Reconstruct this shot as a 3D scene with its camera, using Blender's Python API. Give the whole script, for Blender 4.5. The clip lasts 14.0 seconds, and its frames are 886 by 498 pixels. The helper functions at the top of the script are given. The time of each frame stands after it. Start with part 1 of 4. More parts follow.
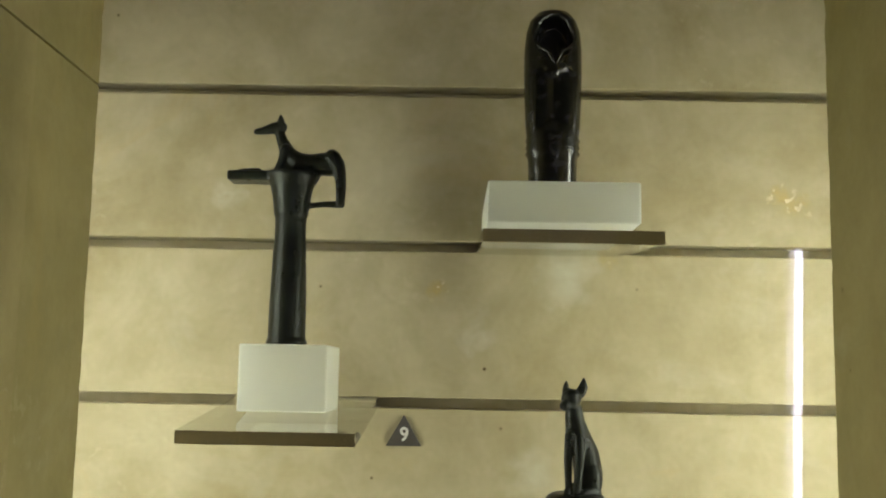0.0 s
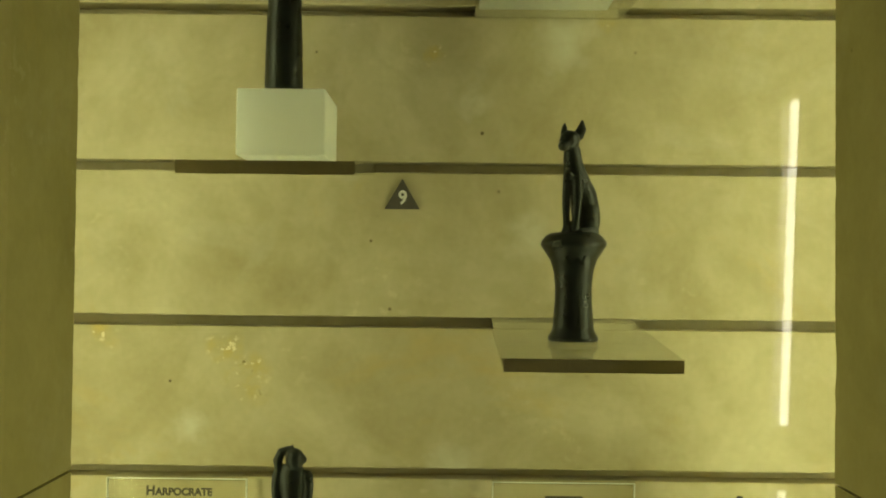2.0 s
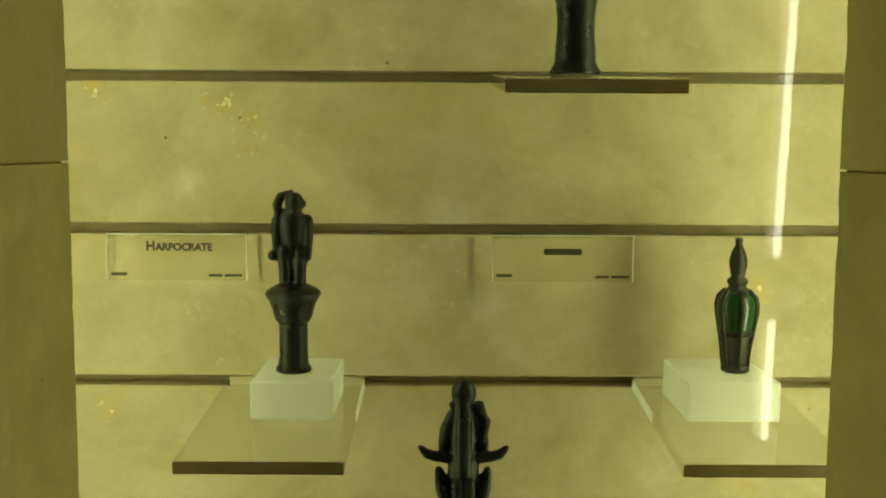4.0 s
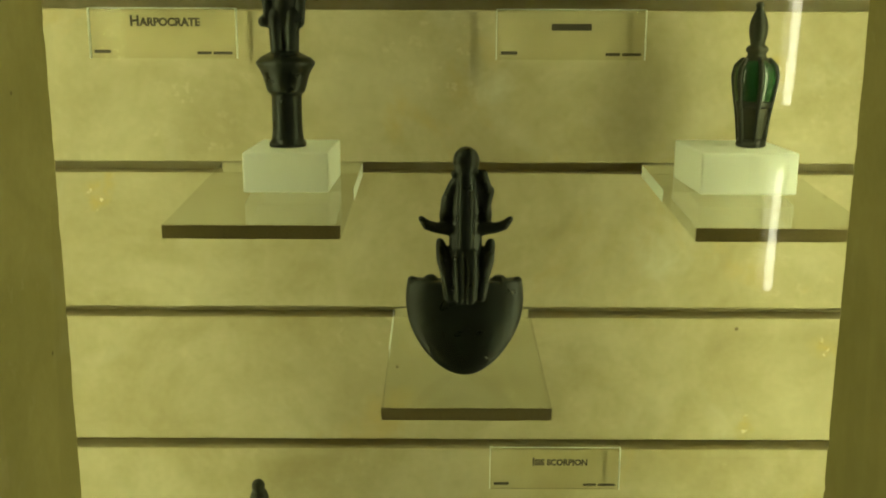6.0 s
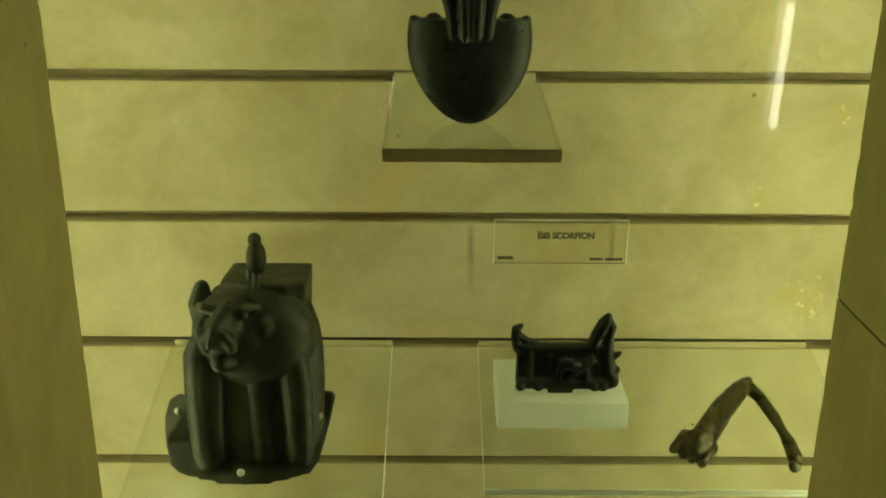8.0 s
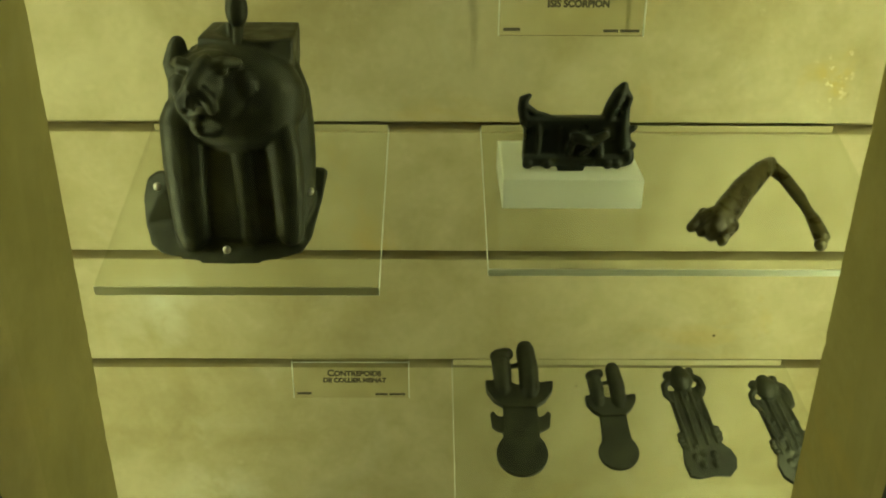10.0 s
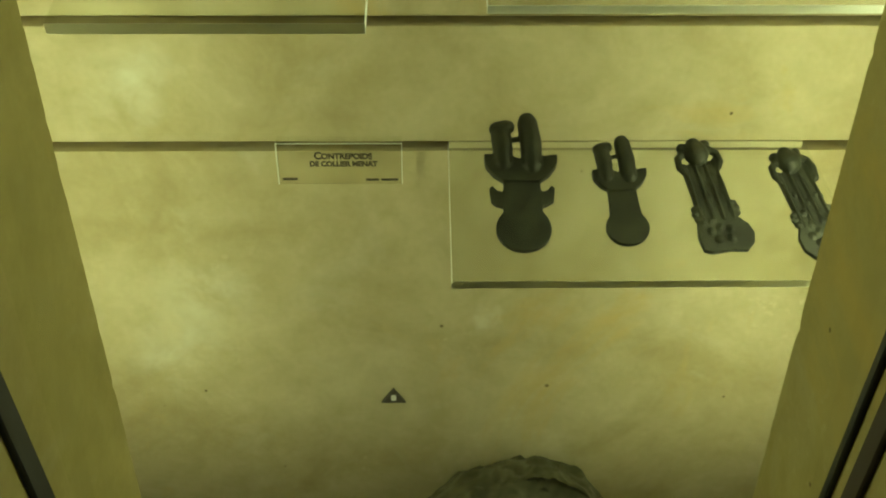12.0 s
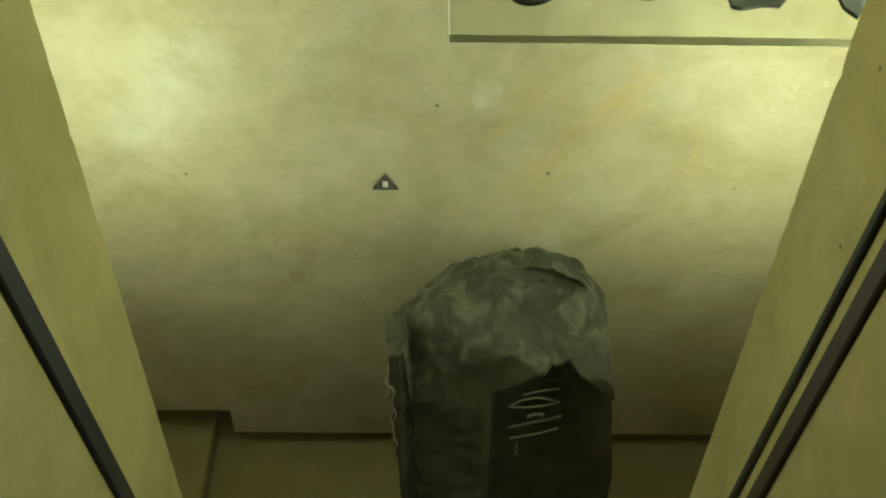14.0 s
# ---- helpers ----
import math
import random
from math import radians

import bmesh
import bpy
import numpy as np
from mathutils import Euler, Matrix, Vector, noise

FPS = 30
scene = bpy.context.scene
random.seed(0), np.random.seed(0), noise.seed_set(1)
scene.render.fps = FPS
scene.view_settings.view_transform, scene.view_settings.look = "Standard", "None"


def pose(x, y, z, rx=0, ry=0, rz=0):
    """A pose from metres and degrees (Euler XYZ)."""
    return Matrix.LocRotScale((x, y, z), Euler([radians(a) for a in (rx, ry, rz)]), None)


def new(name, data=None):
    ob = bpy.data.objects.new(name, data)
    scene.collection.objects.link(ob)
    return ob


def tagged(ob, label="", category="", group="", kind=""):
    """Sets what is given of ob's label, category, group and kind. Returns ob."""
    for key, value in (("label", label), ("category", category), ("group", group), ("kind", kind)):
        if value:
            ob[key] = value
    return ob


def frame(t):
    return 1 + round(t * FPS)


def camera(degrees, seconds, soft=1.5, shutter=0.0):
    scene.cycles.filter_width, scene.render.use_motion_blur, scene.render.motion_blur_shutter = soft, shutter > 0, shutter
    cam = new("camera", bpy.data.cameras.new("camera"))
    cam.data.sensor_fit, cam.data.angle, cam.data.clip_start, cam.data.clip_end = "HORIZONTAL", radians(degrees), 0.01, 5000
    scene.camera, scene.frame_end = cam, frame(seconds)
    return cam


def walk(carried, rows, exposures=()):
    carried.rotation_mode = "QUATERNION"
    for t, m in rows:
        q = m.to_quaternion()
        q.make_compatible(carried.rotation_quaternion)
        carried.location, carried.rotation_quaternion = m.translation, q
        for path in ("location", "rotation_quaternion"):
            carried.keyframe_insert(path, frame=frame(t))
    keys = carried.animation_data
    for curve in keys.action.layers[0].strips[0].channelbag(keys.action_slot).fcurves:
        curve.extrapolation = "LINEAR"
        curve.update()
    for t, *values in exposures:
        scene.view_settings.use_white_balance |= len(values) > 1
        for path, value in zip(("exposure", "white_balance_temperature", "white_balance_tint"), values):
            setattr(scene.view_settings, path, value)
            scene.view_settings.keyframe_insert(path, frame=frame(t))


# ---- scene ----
cam = camera(48.0, 14.0, soft=1.9)
ROWS = [
    (0.0, 0.0000, -0.3318, 2.0492, 0.60, 7.12, -1.07),
    (0.5, -0.0010, -0.3245, 2.0169, 0.50, 6.55, -0.81),
    (1.0, -0.0030, -0.3225, 1.9850, 0.30, 4.99, -0.73),
    (1.5, -0.0029, -0.3217, 1.9533, 0.24, 3.06, -0.66),
    (2.0, -0.0030, -0.3218, 1.9191, 0.22, 1.29, -0.62),
    (2.5, -0.0031, -0.3198, 1.8842, 0.22, -0.36, -0.57),
    (3.0, -0.0062, -0.3207, 1.8527, -0.00, -2.10, -0.45),
    (5.5, -0.0077, -0.2939, 1.7307, -0.17, -11.03, -0.20),
    (6.0, -0.0056, -0.2879, 1.7025, -0.01, -12.53, -0.23),
    (6.5, -0.0041, -0.2845, 1.6734, 0.13, -14.08, -0.24),
    (7.0, -0.0049, -0.2784, 1.6482, 0.11, -16.10, -0.24),
    (7.5, -0.0076, -0.2742, 1.6208, -0.01, -17.99, -0.28),
    (8.0, -0.0100, -0.2743, 1.5926, -0.13, -19.75, -0.33),
    (10.5, -0.0143, -0.2316, 1.4663, -0.42, -29.53, -0.39),
    (11.0, -0.0123, -0.2261, 1.4345, -0.39, -31.36, -0.38),
    (11.5, -0.0104, -0.2248, 1.4013, -0.43, -32.97, -0.26),
    (12.0, -0.0104, -0.2231, 1.3749, -0.62, -34.90, -0.20),
    (12.5, -0.0078, -0.2124, 1.3449, -0.47, -37.05, -0.43),
    (13.0, -0.0064, -0.2044, 1.3225, -0.50, -39.47, -0.39),
    (13.5, -0.0071, -0.2019, 1.3003, -0.54, -41.84, -0.46),
    (14.0, -0.0098, -0.2017, 1.2851, -0.34, -44.48, -1.00),
]
EXPO = [
    (0.0, 0.62, 5350, 42), (0.5, 0.52, 5450, 38), (1.0, 0.38, 5800, 28), (1.5, 0.27, 6050, 16), (2.0, 0.08, 6900, 6), (3.0, 0.03, 7000, 4),
    (6.5, -0.03, 6950, 0), (8.0, -0.08, 6950, -2), (11.0, 0.12, 6650, -2), (12.5, 0.36, 6450, -2), (13.2, 0.52, 6050, 3), (14.0, 0.98, 5350, 15),
]
walk(cam, [(t, pose(x, y, z, 90 + pitch, roll, yaw)) for t, x, y, z, yaw, pitch, roll in ROWS], EXPO)

# ---- world and light ----
world = bpy.data.worlds.new("world")
world.use_nodes = True
world.node_tree.nodes["Background"].inputs[0].default_value = (0.9, 0.85, 0.7, 1)
world.node_tree.nodes["Background"].inputs[1].default_value = 0.02
scene.world = world
CASE_LAMP_WEST, CASE_LAMP_EAST = 11.3, 13.9       # emission of the two tubes hidden in the case
HALL_LAMP = 14.0        # emission of the tubes across the hall

# ---- plan, metres ----
WALL = 0.645                       # face of the stone back panel
JAMB_L, JAMB_R, JAMB_END = -0.237, 0.2405, 0.304
PANE = 0.195                       # front glass
FRONT = 0.085                      # face of the hall wall
SIDE = 0.46                        # inner width of the case, half
GROOVES = [2.3308, 2.1734, 2.0200, 1.8693, 1.7234, 1.5736, 1.4317, 1.2944, 1.1610, 1.0245, 0.8938]
BASE = 0.078                       # foot of the back panel
DECK = 0.045                       # floor of the case


# ---- materials ----
def mat(name):
    m = bpy.data.materials.new(name)
    m.use_nodes = True
    return m, m.node_tree.nodes, m.node_tree.links, m.node_tree.nodes["Principled BSDF"]


def ramp(nodes, links, src, stops):
    r = nodes.new("ShaderNodeValToRGB")
    e = r.color_ramp.elements
    while len(e) < len(stops):
        e.new(0.5)
    for el, (p, c) in zip(e, stops):
        el.position, el.color = p, (*c, 1) if len(c) == 3 else c
    links.new(src, r.inputs[0])
    return r.outputs[0]


def noise_tex(nodes, links, scale, detail=6, rough=0.6, vec=None, distortion=0.0):
    n = nodes.new("ShaderNodeTexNoise")
    n.inputs["Scale"].default_value, n.inputs["Detail"].default_value = scale, detail
    n.inputs["Roughness"].default_value, n.inputs["Distortion"].default_value = rough, distortion
    if vec:
        links.new(vec, n.inputs["Vector"])
    return n.outputs["Fac"]


def mix(nodes, links, kind, fac, a, b):
    n = nodes.new("ShaderNodeMix")
    n.data_type, n.blend_type = "RGBA", kind
    for sock, v in ((n.inputs[0], fac), (n.inputs[6], a), (n.inputs[7], b)):
        if isinstance(v, (int, float)):
            sock.default_value = v
        elif isinstance(v, tuple):
            sock.default_value = (*v, 1)
        else:
            links.new(v, sock)
    return n.outputs[2]


def bump(nodes, links, bsdf, height, strength, dist):
    b = nodes.new("ShaderNodeBump")
    b.inputs["Strength"].default_value, b.inputs["Distance"].default_value = strength, dist
    links.new(height, b.inputs["Height"])
    links.new(b.outputs[0], bsdf.inputs["Normal"])


def blemishes(n, l, pos, col, marks):
    """Single flaws of the stone: ochre nests, pale calcite patches and dark holes, each (x, z, radius)."""
    wob = n.new("ShaderNodeTexNoise")
    wob.inputs["Scale"].default_value, wob.inputs["Detail"].default_value = 38.0, 4
    l.new(pos, wob.inputs["Vector"])
    shift = n.new("ShaderNodeVectorMath")
    shift.operation = "MULTIPLY_ADD"
    shift.inputs[1].default_value = (0.05, 0.0, 0.05)
    l.new(wob.outputs["Color"], shift.inputs[0])
    l.new(pos, shift.inputs[2])

    def near(spots, src, off):
        last = None
        for x, z, r in spots:
            d = n.new("ShaderNodeVectorMath")
            d.operation = "DISTANCE"
            l.new(src, d.inputs[0])
            d.inputs[1].default_value = (x + off, WALL, z + off)
            mr = n.new("ShaderNodeMapRange")
            mr.inputs["From Min"].default_value, mr.inputs["From Max"].default_value = r * 1.2, r * 0.3
            l.new(d.outputs["Value"], mr.inputs["Value"])
            if last is None:
                last = mr.outputs[0]
            else:
                mx = n.new("ShaderNodeMath")
                mx.operation = "MAXIMUM"
                l.new(last, mx.inputs[0])
                l.new(mr.outputs[0], mx.inputs[1])
                last = mx.outputs[0]
        return last

    def times(a, b):
        q = n.new("ShaderNodeMath")
        q.operation = "MULTIPLY"
        l.new(a, q.inputs[0])
        l.new(b, q.inputs[1])
        return q.outputs[0]

    ochre = near(marks["ochre"], shift.outputs[0], 0.025)
    pale = near(marks["pale"], shift.outputs[0], 0.025)
    hole = near(marks["hole"], pos, 0.0)
    broad = ramp(n, l, noise_tex(n, l, 18.0, 5, 0.6, pos, 0.3), [(0.38, (0, 0, 0)), (0.66, (0.62, 0.62, 0.62))])
    col = mix(n, l, "MIX", times(pale, broad), col, (0.73, 0.73, 0.62))
    warm = ramp(n, l, noise_tex(n, l, 75.0, 4, 0.6, pos), [(0.45, (0.25, 0.25, 0.25)), (0.62, (0.9, 0.9, 0.9))])
    col = mix(n, l, "MIX", times(ochre, warm), col, (0.54, 0.42, 0.15))
    fleck = ramp(n, l, noise_tex(n, l, 130.0, 2, 0.5, pos), [(0.60, (0, 0, 0)), (0.66, (0.85, 0.85, 0.85))])
    col = mix(n, l, "MIX", times(ochre, fleck), col, (0.84, 0.76, 0.52))
    nick = ramp(n, l, noise_tex(n, l, 105.0, 3, 0.6, shift.outputs[0]), [(0.66, (0, 0, 0)), (0.71, (0.8, 0.8, 0.8))])
    col = mix(n, l, "MIX", times(ochre, nick), col, (0.16, 0.10, 0.03))
    return mix(n, l, "MIX", ramp(n, l, hole, [(0.3, (0, 0, 0)), (0.7, (0.75, 0.75, 0.75))]), col, (0.12, 0.085, 0.035))


FLAWS = {
    "ochre": [(-0.017, 2.127, 0.014), (0.332, 2.222, 0.014), (0.144, 2.164, 0.012), (-0.334, 1.851, 0.014), (-0.217, 1.845, 0.016), (-0.195, 1.816, 0.024),
              (0.302, 1.666, 0.012), (-0.332, 1.546, 0.014), (0.367, 1.400, 0.013), (0.297, 1.314, 0.015), (0.352, 1.210, 0.026)],
    "pale": [(0.020, 2.094, 0.022), (-0.230, 2.222, 0.014), (0.108, 2.150, 0.030), (-0.247, 1.761, 0.027), (0.073, 1.955, 0.027), (0.037, 1.647, 0.019),
             (0.004, 1.735, 0.025), (0.208, 1.496, 0.030), (-0.302, 0.961, 0.046), (0.050, 0.673, 0.018), (-0.262, 0.703, 0.053), (-0.298, 0.620, 0.060)],
    "hole": [(-0.058, 1.882, 0.0024), (-0.077, 1.948, 0.0022), (0.283, 1.416, 0.0027), (0.0, 0.664, 0.0029), (0.124, 0.573, 0.0034), (0.336, 0.554, 0.0024)],
}


def limestone(name, low, high, vein, pits=True, rough=0.62, chipped=0.52, marks=None):
    """Honed limestone: broad clouds, fine grain, pale calcite chips, ochre stains and a few dark pits."""
    m, n, l, p = mat(name)
    geo = n.new("ShaderNodeNewGeometry")
    info = n.new("ShaderNodeObjectInfo")
    add = n.new("ShaderNodeVectorMath")
    add.operation = "MULTIPLY_ADD"
    comb = n.new("ShaderNodeCombineXYZ")
    for i in range(3):
        l.new(info.outputs["Random"], comb.inputs[i])
    l.new(comb.outputs[0], add.inputs[0])
    add.inputs[1].default_value = (7.0, 3.0, 5.0)
    l.new(geo.outputs["Position"], add.inputs[2])
    v = add.outputs[0]
    cloud = noise_tex(n, l, 7.0, 5, 0.6, v, 0.6)
    col = ramp(n, l, cloud, [(0.30, low), (0.70, high)])
    mid = noise_tex(n, l, 21.0, 5, 0.62, v, 0.4)
    col = mix(n, l, "MULTIPLY", 0.8, col, ramp(n, l, mid, [(0.32, (0.83, 0.82, 0.765)), (0.66, (1, 1, 1))]))
    pale = noise_tex(n, l, 9.0, 4, 0.6, v, 1.0)
    col = mix(n, l, "MIX", ramp(n, l, pale, [(0.58, (0, 0, 0)), (0.74, (chipped,) * 3)]), col, (0.66, 0.64, 0.52))
    grain = noise_tex(n, l, 160.0, 4, 0.6, v)
    col = mix(n, l, "MULTIPLY", 0.35, col, ramp(n, l, grain, [(0.3, (0.82, 0.81, 0.78)), (0.7, (1, 1, 1))]))
    stain = noise_tex(n, l, 3.2, 6, 0.68, v, 1.2)
    col = mix(n, l, "MIX", ramp(n, l, stain, [(0.58, (0, 0, 0)), (0.74, (0.7, 0.7, 0.7))]), col, vein)
    # pale chips gathered in patches
    chip = noise_tex(n, l, 85.0, 3, 0.6, v, 0.15)
    zone = noise_tex(n, l, 6.0, 3, 0.5, v)
    chips = n.new("ShaderNodeMath")
    chips.operation = "MULTIPLY"
    l.new(ramp(n, l, chip, [(0.60, (0, 0, 0)), (0.66, (1, 1, 1))]), chips.inputs[0])
    l.new(ramp(n, l, zone, [(0.55, (0, 0, 0)), (0.68, (chipped,) * 3)]), chips.inputs[1])
    col = mix(n, l, "MIX", chips.outputs[0], col, (0.80, 0.72, 0.50))
    if pits:
        vor = n.new("ShaderNodeTexVoronoi")
        vor.inputs["Scale"].default_value = 26.0
        l.new(v, vor.inputs["Vector"])
        pit = ramp(n, l, vor.outputs["Distance"], [(0.032, (1, 1, 1)), (0.058, (0, 0, 0))])
        sparse = n.new("ShaderNodeMath")
        sparse.operation = "MULTIPLY"
        l.new(pit, sparse.inputs[0])
        l.new(ramp(n, l, noise_tex(n, l, 19.0, 2, 0.5, v), [(0.55, (0, 0, 0)), (0.6, (0.9, 0.9, 0.9))]), sparse.inputs[1])
        col = mix(n, l, "MIX", sparse.outputs[0], col, (0.10, 0.075, 0.03))
    if marks:
        col = blemishes(n, l, geo.outputs["Position"], col, marks)
    l.new(col, p.inputs["Base Color"])
    p.inputs["Roughness"].default_value = rough
    p.inputs["Specular IOR Level"].default_value = 0.25
    bump(n, l, p, noise_tex(n, l, 70.0, 6, 0.65, v), 0.18, 0.002)
    return m


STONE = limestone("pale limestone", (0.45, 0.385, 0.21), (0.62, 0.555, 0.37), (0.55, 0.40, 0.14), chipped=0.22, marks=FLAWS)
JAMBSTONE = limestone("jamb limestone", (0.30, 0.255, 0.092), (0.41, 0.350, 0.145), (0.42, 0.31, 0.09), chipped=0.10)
HALLSTONE = limestone("hall stone", (0.30, 0.27, 0.20), (0.40, 0.36, 0.27), (0.33, 0.27, 0.16), pits=False)


def bronze(name, base, patina, metal=0.55, rough=0.36, worn=(0.10, 0.085, 0.055), amount=0.5, relief=0.30, shine=0.5):
    """Old bronze: near-black skin, green-grey patina in patches, rubbed high spots, fine pitting."""
    m, n, l, p = mat(name)
    geo = n.new("ShaderNodeNewGeometry")
    v = geo.outputs["Position"]
    a = noise_tex(n, l, 38.0, 6, 0.65, v, 0.5)
    col = ramp(n, l, a, [(0.38, base), (0.66, patina)])
    rub = ramp(n, l, geo.outputs["Pointiness"], [(0.52, (0, 0, 0)), (0.60, (amount, amount, amount))])
    col = mix(n, l, "MIX", rub, col, worn)
    l.new(col, p.inputs["Base Color"])
    p.inputs["Metallic"].default_value, p.inputs["Specular IOR Level"].default_value = metal, shine
    l.new(ramp(n, l, noise_tex(n, l, 90.0, 5, 0.6, v), [(0.3, (rough - 0.1,) * 3), (0.7, (rough + 0.16,) * 3)]), p.inputs["Roughness"])
    bump(n, l, p, noise_tex(n, l, 130.0, 7, 0.7, v), relief, 0.0018)
    return m


BRONZE = bronze("dark bronze", (0.007, 0.008, 0.006), (0.024, 0.030, 0.024), 0.4, 0.32, (0.06, 0.055, 0.04))
BRONZE_BLACK = bronze("glossy black bronze", (0.005, 0.005, 0.004), (0.016, 0.018, 0.013), 0.2, 0.17, (0.05, 0.05, 0.04), relief=0.10, shine=1.0)
BRONZE_GREY = bronze("grey bronze", (0.018, 0.020, 0.012), (0.050, 0.053, 0.032), 0.4, 0.42)
BRONZE_BROWN = bronze("brown bronze", (0.030, 0.023, 0.007), (0.072, 0.063, 0.020), 0.4, 0.28, (0.15, 0.115, 0.036))


def acrylic(name, tint=(0.97, 1.0, 0.96), rough=0.0):
    m, n, l, p = mat(name)
    p.inputs["Base Color"].default_value = (*tint, 1)
    p.inputs["Transmission Weight"].default_value = 1.0
    p.inputs["Roughness"].default_value = rough
    p.inputs["IOR"].default_value = 1.3
    return m


CARD = acrylic("thin card acrylic")
CARD.node_tree.nodes["Principled BSDF"].inputs["IOR"].default_value = 1.08
CARD.node_tree.nodes["Principled BSDF"].inputs["Base Color"].default_value = (0.91, 0.90, 0.84, 1)


def sheet_glass(name, tint, ior, rough):
    """Thin clear sheet: straight-through view with a mirror that grows towards grazing."""
    m, n, l, p = mat(name)
    face, power, scale, gl, tr, mx = (n.new("ShaderNode" + k) for k in ("LayerWeight", "Math", "Math", "BsdfGlossy", "BsdfTransparent", "MixShader"))
    face.inputs["Blend"].default_value = 0.5
    power.operation, scale.operation = "POWER", "MULTIPLY_ADD"
    power.inputs[1].default_value = 5.0
    base = ((ior - 1) / (ior + 1)) ** 2
    scale.inputs[1].default_value, scale.inputs[2].default_value = 1 - base, base
    gl.inputs["Roughness"].default_value = rough
    tr.inputs[0].default_value = (*tint, 1)
    l.new(face.outputs["Facing"], power.inputs[0])
    l.new(power.outputs[0], scale.inputs[0])
    l.new(scale.outputs[0], mx.inputs[0])
    l.new(tr.outputs[0], mx.inputs[1])
    l.new(gl.outputs[0], mx.inputs[2])
    l.new(mx.outputs[0], n["Material Output"].inputs[0])
    return m


CLEAR = sheet_glass("clear acrylic", (0.97, 0.98, 0.955), 1.42, 0.03)
m, n, l, p = mat("frosted acrylic")
p.inputs["Base Color"].default_value = (0.97, 0.99, 0.95, 1)
p.inputs["Transmission Weight"].default_value = 1.0
p.inputs["Roughness"].default_value = 0.3
p.inputs["IOR"].default_value = 1.12
dif, trl, half, body = (n.new("ShaderNode" + k) for k in ("BsdfDiffuse", "BsdfTranslucent", "MixShader", "MixShader"))
milk = ramp(n, l, noise_tex(n, l, 24.0, 3), [(0.3, (0.93, 0.95, 0.91)), (0.7, (0.97, 0.985, 0.96))])
l.new(milk, dif.inputs[0])
l.new(milk, trl.inputs[0])
half.inputs[0].default_value, body.inputs[0].default_value = 0.5, 0.30
l.new(dif.outputs[0], half.inputs[1])
l.new(trl.outputs[0], half.inputs[2])
l.new(half.outputs[0], body.inputs[1])
l.new(p.outputs[0], body.inputs[2])
l.new(body.outputs[0], n["Material Output"].inputs[0])
FROSTED = m
# pale edge colour; on shelf sides and cards it paints lamp glints
m, n, l, p = mat("pale acrylic edge")
p.inputs["Base Color"].default_value = (0.85, 0.88, 0.80, 1)
p.inputs["Transmission Weight"].default_value = 0.5
p.inputs["Roughness"].default_value = 0.55
EDGE = m

PANEGLASS = sheet_glass("pane glass", (0.95, 0.97, 0.94), 1.55, 0.003)


def plain(name, col, rough=0.5, metal=0.0, vary=0.15):
    m, n, l, p = mat(name)
    c = ramp(n, l, noise_tex(n, l, 45.0, 5), [(0.3, tuple(x * (1 - vary) for x in col)), (0.7, tuple(min(1, x * (1 + vary)) for x in col))])
    l.new(c, p.inputs["Base Color"])
    p.inputs["Roughness"].default_value, p.inputs["Metallic"].default_value = rough, metal
    return m


def glow(name, col, power):
    m, n, l, p = mat(name)
    p.inputs["Base Color"].default_value = (0.8, 0.8, 0.8, 1)
    p.inputs["Emission Color"].default_value = (*col, 1)
    p.inputs["Emission Strength"].default_value = power
    return m


# FRONT_DARK, FRONT_MID: browns standing for the dark hall reflected in clear edges
FRONT_DARK = plain("dark reflection edge", (0.29, 0.235, 0.118), 0.32, 0.0, 0.3)
FRONT_MID = plain("lighter reflection edge", (0.37, 0.31, 0.165), 0.35, 0.0, 0.25)
FRONT_PALE = plain("olive acrylic edge", (0.55, 0.54, 0.36), 0.45)
FRONT_PALE.node_tree.nodes["Principled BSDF"].inputs["Transmission Weight"].default_value = 0.45
# stone-pale colour standing for the reflection inside the sheet's back
BACK_REFLECTION = plain("painted back reflection", (0.52, 0.46, 0.28), 0.5)
GASKET = plain("black rubber", (0.010, 0.010, 0.010), 0.6)
BROWNSEAL = plain("brown sealant", (0.035, 0.022, 0.014), 0.6)
INK = plain("dark ink", (0.045, 0.035, 0.02), 0.7)
SIGNGREY = plain("grey plastic", (0.085, 0.075, 0.062), 0.5)
SIGNWHITE = plain("white ink", (0.75, 0.74, 0.70), 0.6)
WHITEMETAL = plain("white enamel", (0.7, 0.7, 0.66), 0.4)
STEEL = plain("steel", (0.55, 0.54, 0.5), 0.3, 0.9)
CASE_GLOW_WEST = glow("case tube west", (0.95, 1.0, 0.55), CASE_LAMP_WEST)
CASE_GLOW_EAST = glow("case tube east", (0.95, 1.0, 0.55), CASE_LAMP_EAST)
HALL_GLOW = glow("hall tube", (1.0, 0.97, 0.80), HALL_LAMP)

m, n, l, p = mat("green glaze")
l.new(ramp(n, l, noise_tex(n, l, 60.0, 5, 0.6), [(0.35, (0.010, 0.035, 0.012)), (0.7, (0.026, 0.095, 0.034))]), p.inputs["Base Color"])
p.inputs["Roughness"].default_value = 0.16
GREEN = m

